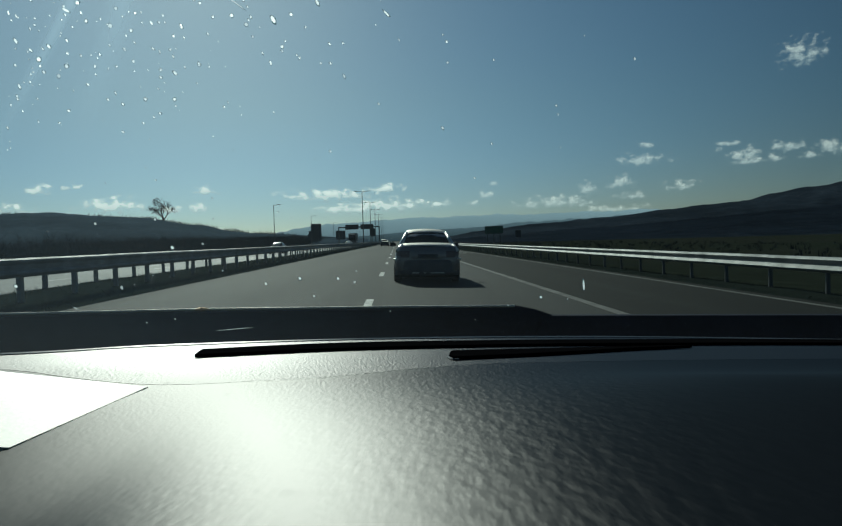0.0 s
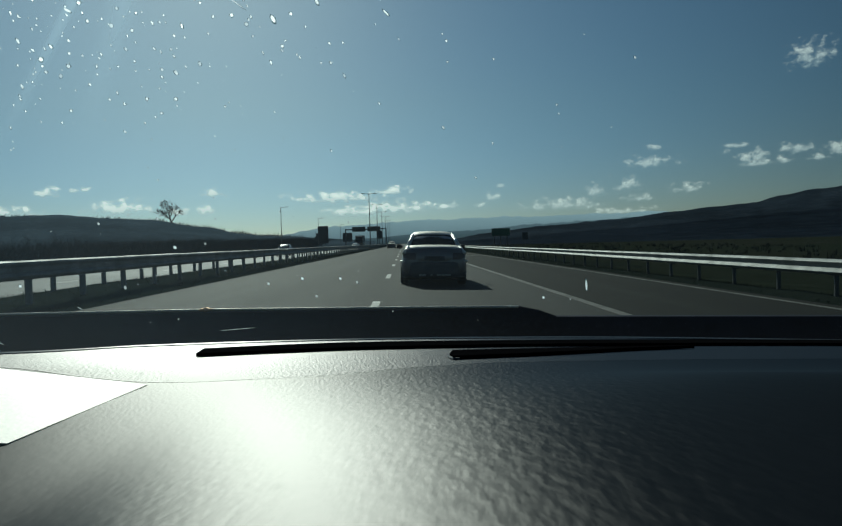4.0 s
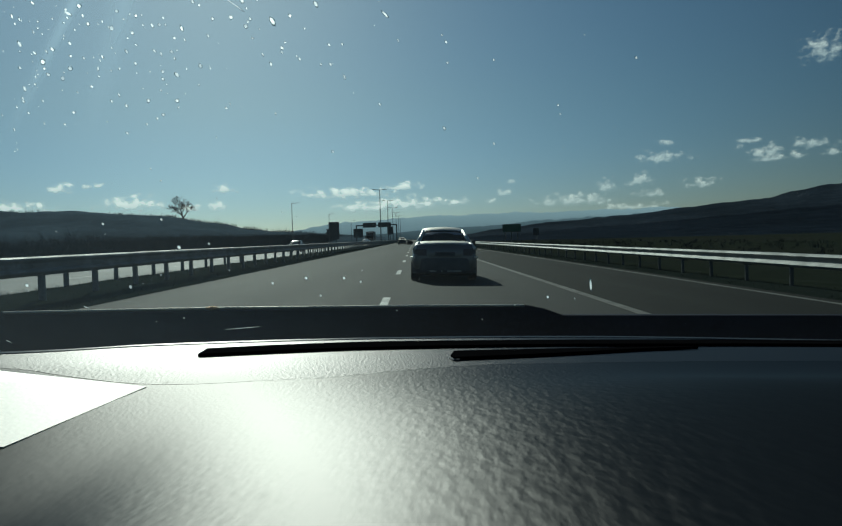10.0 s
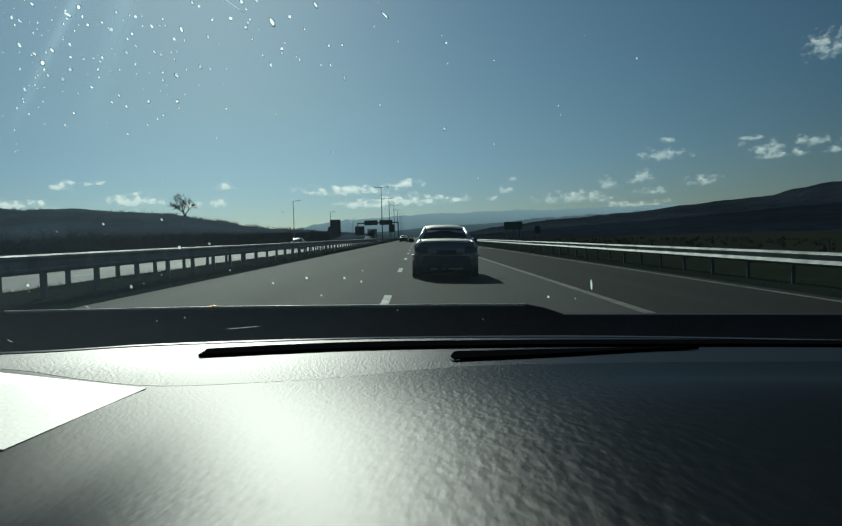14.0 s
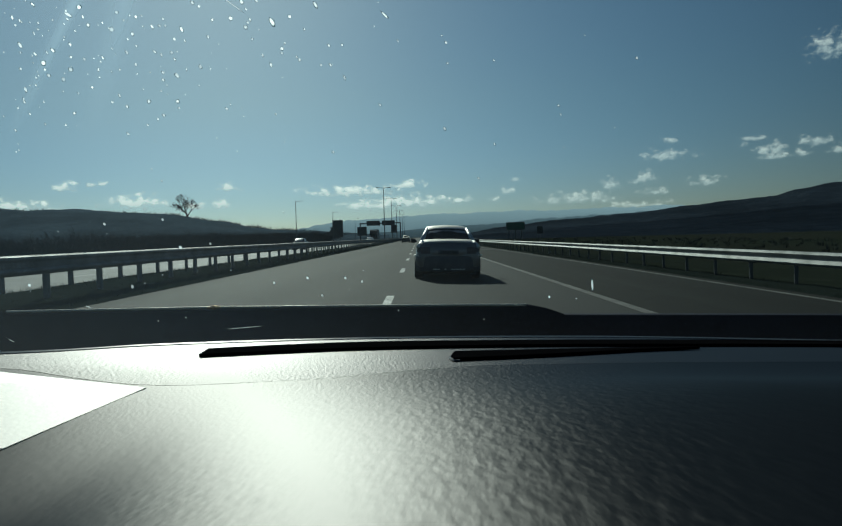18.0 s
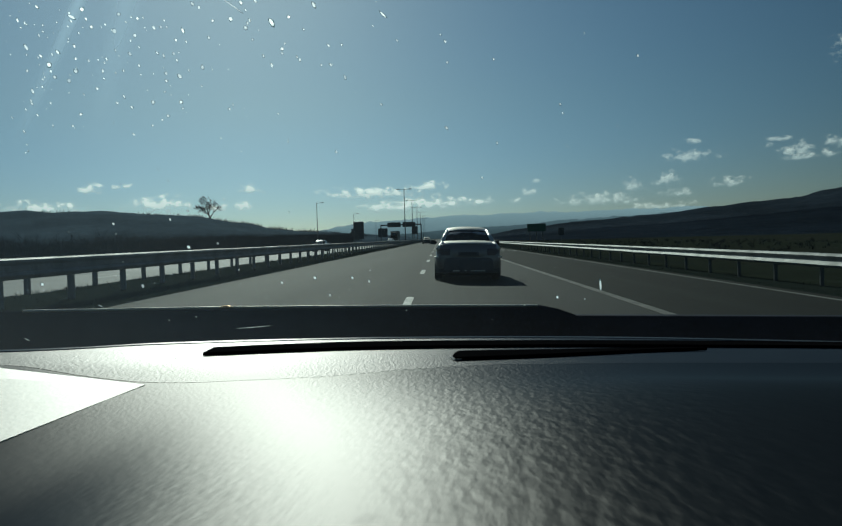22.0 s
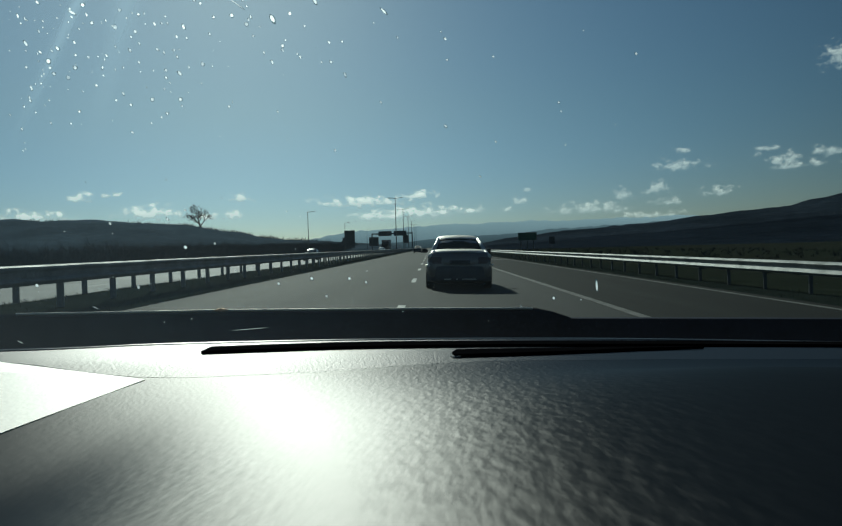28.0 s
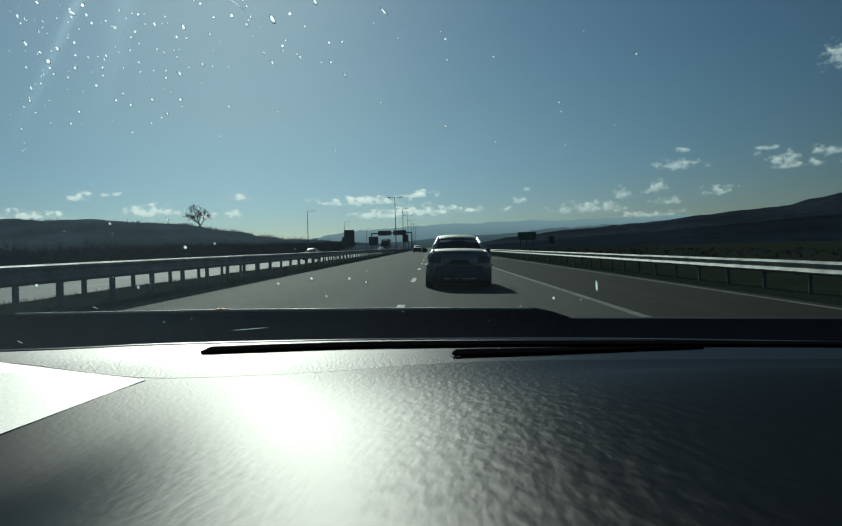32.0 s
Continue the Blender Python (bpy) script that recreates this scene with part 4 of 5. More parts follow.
# film of dirt, thickest on the driver's side to paint the sun's veil
gsep, gr = gn.new("ShaderNodeSeparateXYZ"), gn.new("ShaderNodeMapRange")
gl.new(dtc.outputs["Object"], gsep.inputs[0]), gl.new(gsep.outputs["X"], gr.inputs["Value"])
gr.interpolation_type = 'SMOOTHSTEP'
gr.inputs["From Min"].default_value, gr.inputs["From Max"].default_value = -0.50, 0.22
gr.inputs["To Min"].default_value, gr.inputs["To Max"].default_value = FILM_THICK, FILM_THIN
film_factor = glass_math('MULTIPLY', gr.outputs["Result"], dr.outputs["Result"])
# two smears that paint sun rays, and a broad band for the glow
for slant, at, wide, much in ((0.95, 0.262, 0.009, 0.46), (0.68, 0.152, 0.016, 0.28), (0.80, 0.17, 0.16, 0.15)):
    across = glass_math('SUBTRACT', glass_math('ADD', gsep.outputs["X"], glass_math('MULTIPLY', gsep.outputs["Y"], slant)), at)
    ridge = gn.new("ShaderNodeMapRange")
    ridge.interpolation_type = 'SMOOTHSTEP'
    ridge.inputs["From Min"].default_value, ridge.inputs["From Max"].default_value = 0.0, wide
    ridge.inputs["To Min"].default_value, ridge.inputs["To Max"].default_value = much, 0.0
    gl.new(glass_math('ABSOLUTE', across, 0.0), ridge.inputs["Value"])
    fade = gn.new("ShaderNodeMapRange")
    fade.inputs["From Min"].default_value, fade.inputs["From Max"].default_value = 0.50, 0.69
    fade.inputs["To Min"].default_value, fade.inputs["To Max"].default_value = 1.0, 0.0
    gl.new(gsep.outputs["Y"], fade.inputs["Value"])
    film_factor = glass_math('ADD', film_factor, glass_math('MULTIPLY', ridge.outputs["Result"], fade.outputs["Result"]))
gl.new(mx.outputs[0], veil.inputs[1]), gl.new(film.outputs[0], veil.inputs[2])
gl.new(film_factor, grime.inputs[0]), gl.new(veil.outputs[0], grime.inputs[1]), gl.new(dirt.outputs[0], grime.inputs[2])
gl.new(grime.outputs[0], gn["Material Output"].inputs[0])
RAKE = 0.628


def screen_point(x, y):
    return Vector((x, y, E0 - 0.13 + (1.03 - y) * RAKE))


rows = []
for j in range(13):
    rows.append([screen_point(0.30 + s * (1.04 - 0.027 * j), 1.10 - 0.071 * j) for s in [i / 14 - 1 for i in range(29)]])
bm = loft(rows, closed=False)
if sum(f.normal.y for f in bm.faces) > 0:
    bmesh.ops.reverse_faces(bm, faces=bm.faces[:])
glass = part("windscreen", bm, GLASS, own, "raked windscreen spotted with dried water marks", smooth=True)
glass.visible_shadow = False

SPECK = bpy.data.materials.new("dried water mark")
SPECK.use_nodes = True
sn, sl = SPECK.node_tree.nodes, SPECK.node_tree.links
tl, tp, ms = sn.new("ShaderNodeBsdfTranslucent"), sn.new("ShaderNodeBsdfTransparent"), sn.new("ShaderNodeMixShader")
si = sn.new("ShaderNodeObjectInfo")
sr = sn.new("ShaderNodeMapRange")
sr.inputs["To Min"].default_value, sr.inputs["To Max"].default_value = 0.45, 0.95
tl.inputs[0].default_value = (0.95, 0.97, 0.95, 1)
# a bright middle and a dark rim that paints the drop's refraction
sc, sv, sm, sx = sn.new("ShaderNodeTexCoord"), sn.new("ShaderNodeVectorMath"), sn.new("ShaderNodeMapRange"), sn.new("ShaderNodeMix")
sv.operation, sx.data_type = 'LENGTH', 'RGBA'
sm.inputs["From Min"].default_value, sm.inputs["From Max"].default_value = 0.58, 0.80
sx.inputs["A"].default_value, sx.inputs["B"].default_value = (0.86, 0.95, 1.0, 1), (0.05, 0.08, 0.10, 1)
sl.new(sc.outputs["Object"], sv.inputs[0]), sl.new(sv.outputs["Value"], sm.inputs["Value"])
sl.new(sm.outputs["Result"], sx.inputs["Factor"]), sl.new(sx.outputs["Result"], tl.inputs[0])
sl.new(si.outputs["Random"], sr.inputs["Value"]), sl.new(sr.outputs["Result"], ms.inputs[0])
# thin and glassy: part of the sun goes on nearly straight through
through_it, glint = sn.new("ShaderNodeBsdfRefraction"), sn.new("ShaderNodeMixShader")
through_it.inputs["Roughness"].default_value, through_it.inputs["IOR"].default_value = 0.75, 1.9
sg = sn.new("ShaderNodeMapRange")
sg.inputs["To Min"].default_value, sg.inputs["To Max"].default_value = 0.02, 0.14
sl.new(si.outputs["Random"], sg.inputs["Value"]), sl.new(sg.outputs["Result"], glint.inputs[0])
sl.new(sx.outputs["Result"], through_it.inputs[0]), sl.new(tl.outputs[0], glint.inputs[1]), sl.new(through_it.outputs[0], glint.inputs[2])
sl.new(tp.outputs[0], ms.inputs[1]), sl.new(glint.outputs[0], ms.inputs[2]), sl.new(ms.outputs[0], sn["Material Output"].inputs[0])


def speck_mesh(seed):
    rng = random.Random(seed)
    bm = bmesh.new()
    c = bm.verts.new((0, 0, 0.25))
    ring = [bm.verts.new(((1 + rng.uniform(-0.3, 0.3)) * math.cos(a), (1 + rng.uniform(-0.3, 0.3)) * math.sin(a), 0)) for a in [i * math.pi / 4 for i in range(8)]]
    for i in range(8):
        bm.faces.new((c, ring[i], ring[(i + 1) % 8]))
    me = bpy.data.meshes.new("water_mark")
    bm.to_mesh(me)
    bm.free()
    me.materials.append(SPECK)
    return me


SPECKS = [speck_mesh(i) for i in range(5)]


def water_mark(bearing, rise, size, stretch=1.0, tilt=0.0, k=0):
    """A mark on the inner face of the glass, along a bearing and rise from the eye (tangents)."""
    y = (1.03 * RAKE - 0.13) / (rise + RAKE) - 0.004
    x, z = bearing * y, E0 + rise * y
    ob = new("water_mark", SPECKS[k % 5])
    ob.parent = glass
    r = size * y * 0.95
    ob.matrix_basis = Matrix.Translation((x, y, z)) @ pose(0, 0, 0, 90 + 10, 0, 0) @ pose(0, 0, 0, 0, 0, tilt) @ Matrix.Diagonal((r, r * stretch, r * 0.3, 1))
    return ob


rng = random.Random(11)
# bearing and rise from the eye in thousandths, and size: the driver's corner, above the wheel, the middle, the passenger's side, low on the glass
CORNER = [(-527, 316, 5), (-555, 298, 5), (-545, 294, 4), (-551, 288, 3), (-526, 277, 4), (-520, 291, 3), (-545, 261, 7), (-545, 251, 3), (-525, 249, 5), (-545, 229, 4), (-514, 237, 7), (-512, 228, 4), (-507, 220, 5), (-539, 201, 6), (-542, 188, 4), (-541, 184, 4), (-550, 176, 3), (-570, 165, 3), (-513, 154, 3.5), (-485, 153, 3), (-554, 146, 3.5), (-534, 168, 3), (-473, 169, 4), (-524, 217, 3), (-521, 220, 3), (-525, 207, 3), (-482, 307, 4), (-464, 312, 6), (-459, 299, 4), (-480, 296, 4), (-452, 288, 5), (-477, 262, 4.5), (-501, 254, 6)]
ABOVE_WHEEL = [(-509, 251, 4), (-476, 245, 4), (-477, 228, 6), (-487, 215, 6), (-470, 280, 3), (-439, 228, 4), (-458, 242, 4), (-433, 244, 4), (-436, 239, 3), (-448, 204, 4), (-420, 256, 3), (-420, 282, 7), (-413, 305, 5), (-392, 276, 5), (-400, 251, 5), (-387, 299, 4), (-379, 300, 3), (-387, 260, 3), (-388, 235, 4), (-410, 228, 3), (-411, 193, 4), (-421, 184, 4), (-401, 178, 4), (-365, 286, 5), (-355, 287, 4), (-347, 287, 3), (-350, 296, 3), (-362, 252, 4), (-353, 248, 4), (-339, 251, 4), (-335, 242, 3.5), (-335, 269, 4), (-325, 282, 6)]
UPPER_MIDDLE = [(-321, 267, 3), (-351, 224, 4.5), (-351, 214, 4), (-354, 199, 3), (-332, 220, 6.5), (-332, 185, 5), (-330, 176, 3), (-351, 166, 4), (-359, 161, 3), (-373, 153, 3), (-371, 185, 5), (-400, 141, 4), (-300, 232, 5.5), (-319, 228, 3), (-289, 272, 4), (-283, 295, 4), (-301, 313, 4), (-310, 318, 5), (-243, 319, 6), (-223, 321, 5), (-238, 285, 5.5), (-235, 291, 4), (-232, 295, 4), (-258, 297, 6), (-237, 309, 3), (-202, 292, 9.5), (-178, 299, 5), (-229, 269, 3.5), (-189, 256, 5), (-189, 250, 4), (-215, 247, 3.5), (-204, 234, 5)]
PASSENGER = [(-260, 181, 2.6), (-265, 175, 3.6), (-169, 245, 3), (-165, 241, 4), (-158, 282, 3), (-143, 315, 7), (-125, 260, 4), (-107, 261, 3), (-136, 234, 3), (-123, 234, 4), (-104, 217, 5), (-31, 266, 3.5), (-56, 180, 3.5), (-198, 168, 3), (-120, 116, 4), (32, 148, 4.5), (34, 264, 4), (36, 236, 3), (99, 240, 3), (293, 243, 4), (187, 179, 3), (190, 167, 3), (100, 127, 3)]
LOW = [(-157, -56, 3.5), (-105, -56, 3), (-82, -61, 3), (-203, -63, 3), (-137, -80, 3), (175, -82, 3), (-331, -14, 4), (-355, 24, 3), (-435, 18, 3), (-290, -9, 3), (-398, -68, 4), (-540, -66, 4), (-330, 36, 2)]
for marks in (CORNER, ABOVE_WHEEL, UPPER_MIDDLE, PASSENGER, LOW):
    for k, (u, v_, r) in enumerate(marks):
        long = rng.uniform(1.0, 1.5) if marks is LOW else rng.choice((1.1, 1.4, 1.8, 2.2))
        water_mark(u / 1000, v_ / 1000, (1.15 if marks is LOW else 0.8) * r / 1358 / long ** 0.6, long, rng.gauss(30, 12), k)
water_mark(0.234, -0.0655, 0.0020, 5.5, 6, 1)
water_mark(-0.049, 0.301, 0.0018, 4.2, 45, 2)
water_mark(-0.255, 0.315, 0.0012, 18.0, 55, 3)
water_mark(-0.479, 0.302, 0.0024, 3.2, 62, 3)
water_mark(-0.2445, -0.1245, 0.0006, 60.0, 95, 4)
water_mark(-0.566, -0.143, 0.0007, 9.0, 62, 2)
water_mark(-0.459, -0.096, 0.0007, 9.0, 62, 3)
for k in range(90):
    b = -0.577 + abs(rng.gauss(0, 0.26))
    rz = 0.325 - abs(rng.gauss(0, 0.15))
    if b > 0.5 or rz < -0.09:
        continue
    water_mark(b, rz, rng.choice((0.0007, 0.0009, 0.0012)), rng.choice((1, 1.3, 1.8)), rng.gauss(28, 14), k)
for k in range(40):
    water_mark(rng.uniform(-0.57, 0.3), rng.uniform(-0.12, 0.3), rng.choice((0.0007, 0.0009, 0.0011)), 1.2, rng.uniform(0, 90), k)

# shell of the car: roof, sides and floor close the cabin behind the camera
CABIN = surf("dark cabin lining", (0.04, 0.04, 0.042), 0.9, scale=4, fine=80, vary=0.2, bump=0.1, dist=0.002)
rows = []
for y, wz, zz in ((0.20, 0.66, 0.385), (0.05, 0.68, 0.43), (-0.5, 0.69, 0.46), (-1.2, 0.67, 0.43), (-1.7, 0.66, 0.34), (-2.3, 0.78, 0.0)):
    rows.append([(0.30 + s * wz, y, E0 + zz - 0.05 * abs(s) ** 4) for s in [i / 8 - 1 for i in range(17)]])
part("car_roof", loft(rows, closed=False), CABIN, own, smooth=True)
for s in (-1, 1):
    part("car_side", loft([[(0.30 + s * w_, y, z * (1 if z < 0.6 else drop)) for w_, z in ((0.76, 0.22), (0.93, 0.40), (0.955, 0.62), (0.93, 0.90), (0.89, 0.92), (0.86, 0.50))]
                           for y, drop in ((-2.6, 1), (-1.8, 1), (-0.6, 1), (0.3, 1), (0.9, 0.93), (1.5, 0.82), (2.1, 0.68))]), BONNET, own, smooth=True)
    part("side_pillar", tube_bm((0.30 + s * 0.88, -0.35, 0.90), (0.30 + s * 0.68, -0.40, E0 + 0.42), 0.05, 0.04, 8), CABIN, own)
    part("windscreen_pillar", tube_bm((0.30 + s * 1.06, 1.0, 0.92), (0.30 + s * 0.70, 0.17, E0 + 0.38), 0.04, 0.04, 8), CABIN, own)
    wheel(own, 0.30 + s * 0.80, 1.75, 0.31, s)
    wheel(own, 0.30 + s * 0.80, -1.9, 0.31, s)
part("car_floor", box_bm(-0.50, 1.10, -2.6, 2.0, 0.20, 0.28, 0.02), CABIN, own)
part("car_tail", loft([[(0.30 + s * 0.90, y, z) for s in [i / 6 - 1 for i in range(13)]] for y, z in ((-2.3, 1.09), (-2.75, 1.0), (-2.85, 0.6), (-2.7, 0.3))], closed=False), BONNET, own, smooth=True)
part("car_nose", loft([[(0.30 + s * 0.88, y - 0.15 * abs(s) ** 2, z) for s in [i / 6 - 1 for i in range(13)]] for y, z in ((2.18, 0.66), (2.28, 0.5), (2.2, 0.25))], closed=False), BONNET, own, smooth=True)


# ---------------------------------------------------------------- lamp posts, gantry and signs
def lamp_post(m):
    post = place("street_lamp", m, "tall dark lamp post with two arms in the median", "lamp post", "lamp posts along the median")
    part("base_plate", box_bm(-0.2, 0.2, -0.2, 0.2, 0.0, 0.05, 0.01), POLE, post)
    part("pole", tube_bm((0, 0, 0.0), (0, 0, 11.2), 0.115, 0.055, 12), POLE, post, smooth=False)
    for s in (-1, 1):
        part("arm", tube_bm((0, 0, 11.1), (s * 0.95, 0, 11.2), 0.045, 0.04, 8), POLE, post)
        bm = loft([[(s * 0.85, -0.09, 11.17), (s * 0.85, 0.09, 11.17), (s * 0.85, 0.07, 11.25), (s * 0.85, -0.07, 11.25)],
                   [(s * 1.2, -0.16, 11.16), (s * 1.2, 0.16, 11.16), (s * 1.2, 0.11, 11.28), (s * 1.2, -0.11, 11.28)],
                   [(s * 1.62, -0.08, 11.19), (s * 1.62, 0.08, 11.19), (s * 1.62, 0.05, 11.24), (s * 1.62, -0.05, 11.24)]])
        head = part("lamp_head", bm, POLE, post)
        part("lens", box_bm(min(s * 0.95, s * 1.5), max(s * 0.95, s * 1.5), -0.1, 0.1, 11.14, 11.16), WHITE_PAINT, head)
    return post


first = lamp_post(pose(-6.9, 150, ground_z(-6.9)))
for y in (193, 236, 279, 322, 365):
    copy_thing(first, pose(-6.9, y, ground_z(-6.9), 0, 0, 0.4 * noise.noise(Vector((y, 0, 0)))))


def single_lamp(m):
    post = place("street_lamp_single", m, "dark lamp post with one short arm beside the far verge", "lamp post", "lamp posts beyond the oncoming lanes")
    part("pole", tube_bm((0, 0, -0.3), (0, 0, 9.6), 0.1, 0.05, 10), POLE, post)
    part("arm", tube_bm((0, 0, 9.5), (0.9, 0, 9.65), 0.04, 0.035, 8), POLE, post)
    part("lamp_head", box_bm(0.75, 1.5, -0.12, 0.12, 9.6, 9.7, 0.03), POLE, post)
    return post


single = single_lamp(pose(-25, 150, ground_z(-25)))
for y in (215, 290):
    copy_thing(single, pose(-25, y, ground_z(-25)))


def gantry(y, x0, x1):
    g = place("sign_gantry", pose(0, y, 0), "steel sign gantry with two dark boards over the oncoming lanes", "sign gantry")
    for x in (x0, x1):
        z0 = ground_z(x)
        part("column", box_bm(x - 0.2, x + 0.2, -0.2, 0.2, z0, 7.15, 0.03), POLE, g)
        part("foot", box_bm(x - 0.45, x + 0.45, -0.45, 0.45, z0 - 0.1, z0 + 0.25, 0.03), SIGN_BACK, g)
        part("collar", box_bm(x - 0.24, x + 0.24, -0.24, 0.24, 5.4, 5.55, 0.02), POLE, g)
    part("beam", box_bm(x0 - 0.2, x1 + 0.2, -0.2, 0.2, 6.75, 7.2, 0.03), POLE, g)
    for a, b in ((0.16, 0.49), (0.54, 0.86)):
        xa, xb = x0 + (x1 - x0) * a, x0 + (x1 - x0) * b
        board = part("sign_board", box_bm(xa, xb, 0.22, 0.3, 6.1, 8.0, 0.02), SIGN_BACK, g, "dark grey back of a sign board")
        for i in range(4):
            z = 6.3 + i * 0.5
            part("stiffener", box_bm(xa + 0.05, xb - 0.05, 0.17, 0.218, z, z + 0.07), STEEL_DARK, board)
        for f in (0.25, 0.75):
            x = xa + (xb - xa) * f
            part("bracket", box_bm(x - 0.05, x + 0.05, 0.1, 0.168, 6.15, 7.95), STEEL_DARK, board)
    return g


gantry(285, -22.6, -6.9)


def framed_board(name, x, y, w, h, z, material, label, legs, category="road sign", lattice=False, spots=0):
    """A flat board on legs, with a raised rim and braces behind or before it."""
    g = ground_z(x)
    s = place(name, pose(x, y, g), label, category)
    board = part("board", box_bm(-w / 2, w / 2, -0.06, 0.06, z, z + h, 0.01), material, s)
    for a, b, c, d in ((-w / 2 - 0.05, -w / 2 + 0.05, z - 0.05, z + h + 0.05), (w / 2 - 0.05, w / 2 + 0.05, z - 0.05, z + h + 0.05),
                       (-w / 2 + 0.05, w / 2 - 0.05, z - 0.05, z + 0.05), (-w / 2 + 0.05, w / 2 - 0.05, z + h - 0.05, z + h + 0.05)):
        part("rim", box_bm(a, b, -0.09, -0.062, c, d), STEEL_DARK, board)
    for k in range(3):
        zz = z + h * (0.2 + 0.3 * k)
        part("rib", box_bm(-w / 2 + 0.1, w / 2 - 0.1, 0.062, 0.12, zz, zz + 0.08), STEEL_DARK, board)
    for lx in legs:
        part("leg", tube_bm((lx, 0.2, -0.2), (lx, 0.2, z + h * 0.9), 0.09, 0.08, 8), POLE, s)
        if lattice:
            part("back_leg", tube_bm((lx, 1.3, -0.2), (lx, 1.3, z + h * 0.2), 0.07, 0.06, 8), POLE, s)
            part("brace", tube_bm((lx, 0.2, z * 0.55), (lx, 1.3, z + h * 0.15), 0.04, 0.04, 6), POLE, s)
            part("tie", tube_bm((lx, 0.2, z * 0.5), (lx, 1.3, z * 0.5), 0.04, 0.04, 6), GALV, s)
    for i in range(spots):
        fx = -w / 2 + w * (i + 0.5) / spots
        part("spot_lamp", box_bm(fx - 0.08, fx + 0.08, -0.3, 0.0, z + h + 0.06, z + h + 0.2, 0.02), POLE, s)
    return s


framed_board("direction_sign", 32.0, 240, 6.0, 2.5, 3.9, SIGN_GREEN, "large green motorway direction sign on six lattice legs", (-2.1, 0.0, 2.1), lattice=True, spots=3)
framed_board("portrait_sign", 55.0, 330, 2.5, 3.2, 2.9, SIGN_BACK, "dark portrait road sign on a single post", (0.0,), spots=1)
framed_board("billboard", -33.0, 300, 4.2, 7.0, 2.6, SIGN_BACK, "tall portrait billboard seen from its dark back", (-0.8, 0.8), "billboard", lattice=True, spots=2)
framed_board("small_billboard", -30.0, 390, 5.0, 4.6, 3.4, SIGN_BACK, "square dark billboard far along the road", (-1.2, 1.2), "billboard")
framed_board("median_sign", -7.0, 210, 1.5, 2.2, 2.4, SIGN_BACK, "dark upright sign in the median", (0.0,))

# exit sign seen from behind, with a pointed end
arrow = place("exit_sign", pose(-26.5, 235, ground_z(-26.5)), "dark back of an arrow-shaped exit sign on two posts", "road sign")
bm = loft([[(-2.2, y, 4.2), (-1.7, y, 3.55), (-2.2, y, 2.9), (2.0, y, 2.9), (2.0, y, 5.6), (-1.9, y, 5.6), (-1.6, y, 4.9)] for y in (-0.05, 0.05)])
part("board", bm, SIGN_BACK, arrow)
for x in (-1.0, 1.3):
    part("post", tube_bm((x, 0.15, -0.3), (x, 0.15, 5.5), 0.08, 0.08, 8), POLE, arrow)

# pale slatted fence on a parapet, far right
fence = place("parapet_fence", pose(172, 560, ground_z(210)), "white framed fence panels on a concrete parapet", "fence")
part("parapet", box_bm(27.0, 44.0, 118.0, 118.4, 0.0, 1.5, 0.03), surf("pale concrete", (0.4, 0.4, 0.38), 0.8, scale=1, fine=12, vary=0.3), fence)
for i in range(9):
    part("fence_post", box_bm(29.0 + i * 1.85, 29.2 + i * 1.85, 118.05, 118.35, 1.5, 3.6, 0.01), WHITE_PAINT, fence)
part("fence_rail", box_bm(28.9, 44.0, 118.04, 118.36, 3.6, 3.85, 0.01), WHITE_PAINT, fence)
for i in range(48):
    part("fence_slat", box_bm(29.3 + i * 0.305, 29.36 + i * 0.305, 118.15, 118.2, 1.5, 3.6), STEEL_DARK, fence)


# small white houses on the plain
HOUSE_WALL = surf("white house render", (0.30, 0.29, 0.27), 0.85, scale=0.5, fine=5, vary=0.2, bump=0.1)
ROOF_TILE = surf("dark tile roof", (0.12, 0.06, 0.045), 0.8, scale=0.8, fine=8, vary=0.3, bump=0.3)


def house(x, y, turn, w, d, h):
    b = place("house", pose(x, y, ground_z(x) - 0.2, 0, 0, turn), "small white house with a dark tiled roof on the plain", "house", "houses on the plain")
    part("wall", box_bm(-w / 2, w / 2, -d / 2, d / 2, 0, h), HOUSE_WALL, b)
    part("roof", loft([[(s_ * (w / 2 + 0.4), -d / 2 - 0.4, h), (s_ * (w / 2 + 0.4), 0, h + d * 0.35), (s_ * (w / 2 + 0.4), d / 2 + 0.4, h)] for s_ in (-1, 1)]), ROOF_TILE, b)
    for i in range(3):
        for z in ((1.0, 3.8) if h > 4 else (1.0,)):
            part("window", box_bm(-w / 2 + w * (i + 0.3) / 3, -w / 2 + w * (i + 0.7) / 3, -d / 2 - 0.04, -d / 2 + 0.05, z, z + 1.3), CAR_GLASS, b)
    part("chimney", box_bm(w * 0.2, w * 0.2 + 0.6, 0.2, 0.8, h, h + d * 0.35 + 0.9), ROOF_TILE, b)
    return b


for hx, hy, ht, hw, hd, hh in ((236, 800, 20, 9, 7, 5.6), (262, 820, -30, 7, 6, 3.4), (282, 784, 60, 8, 6, 3.6), (400, 868, 10, 10, 7, 5.8), (420, 910, -50, 7, 6, 3.4)):
    house(hx, hy, ht, hw, hd, hh)


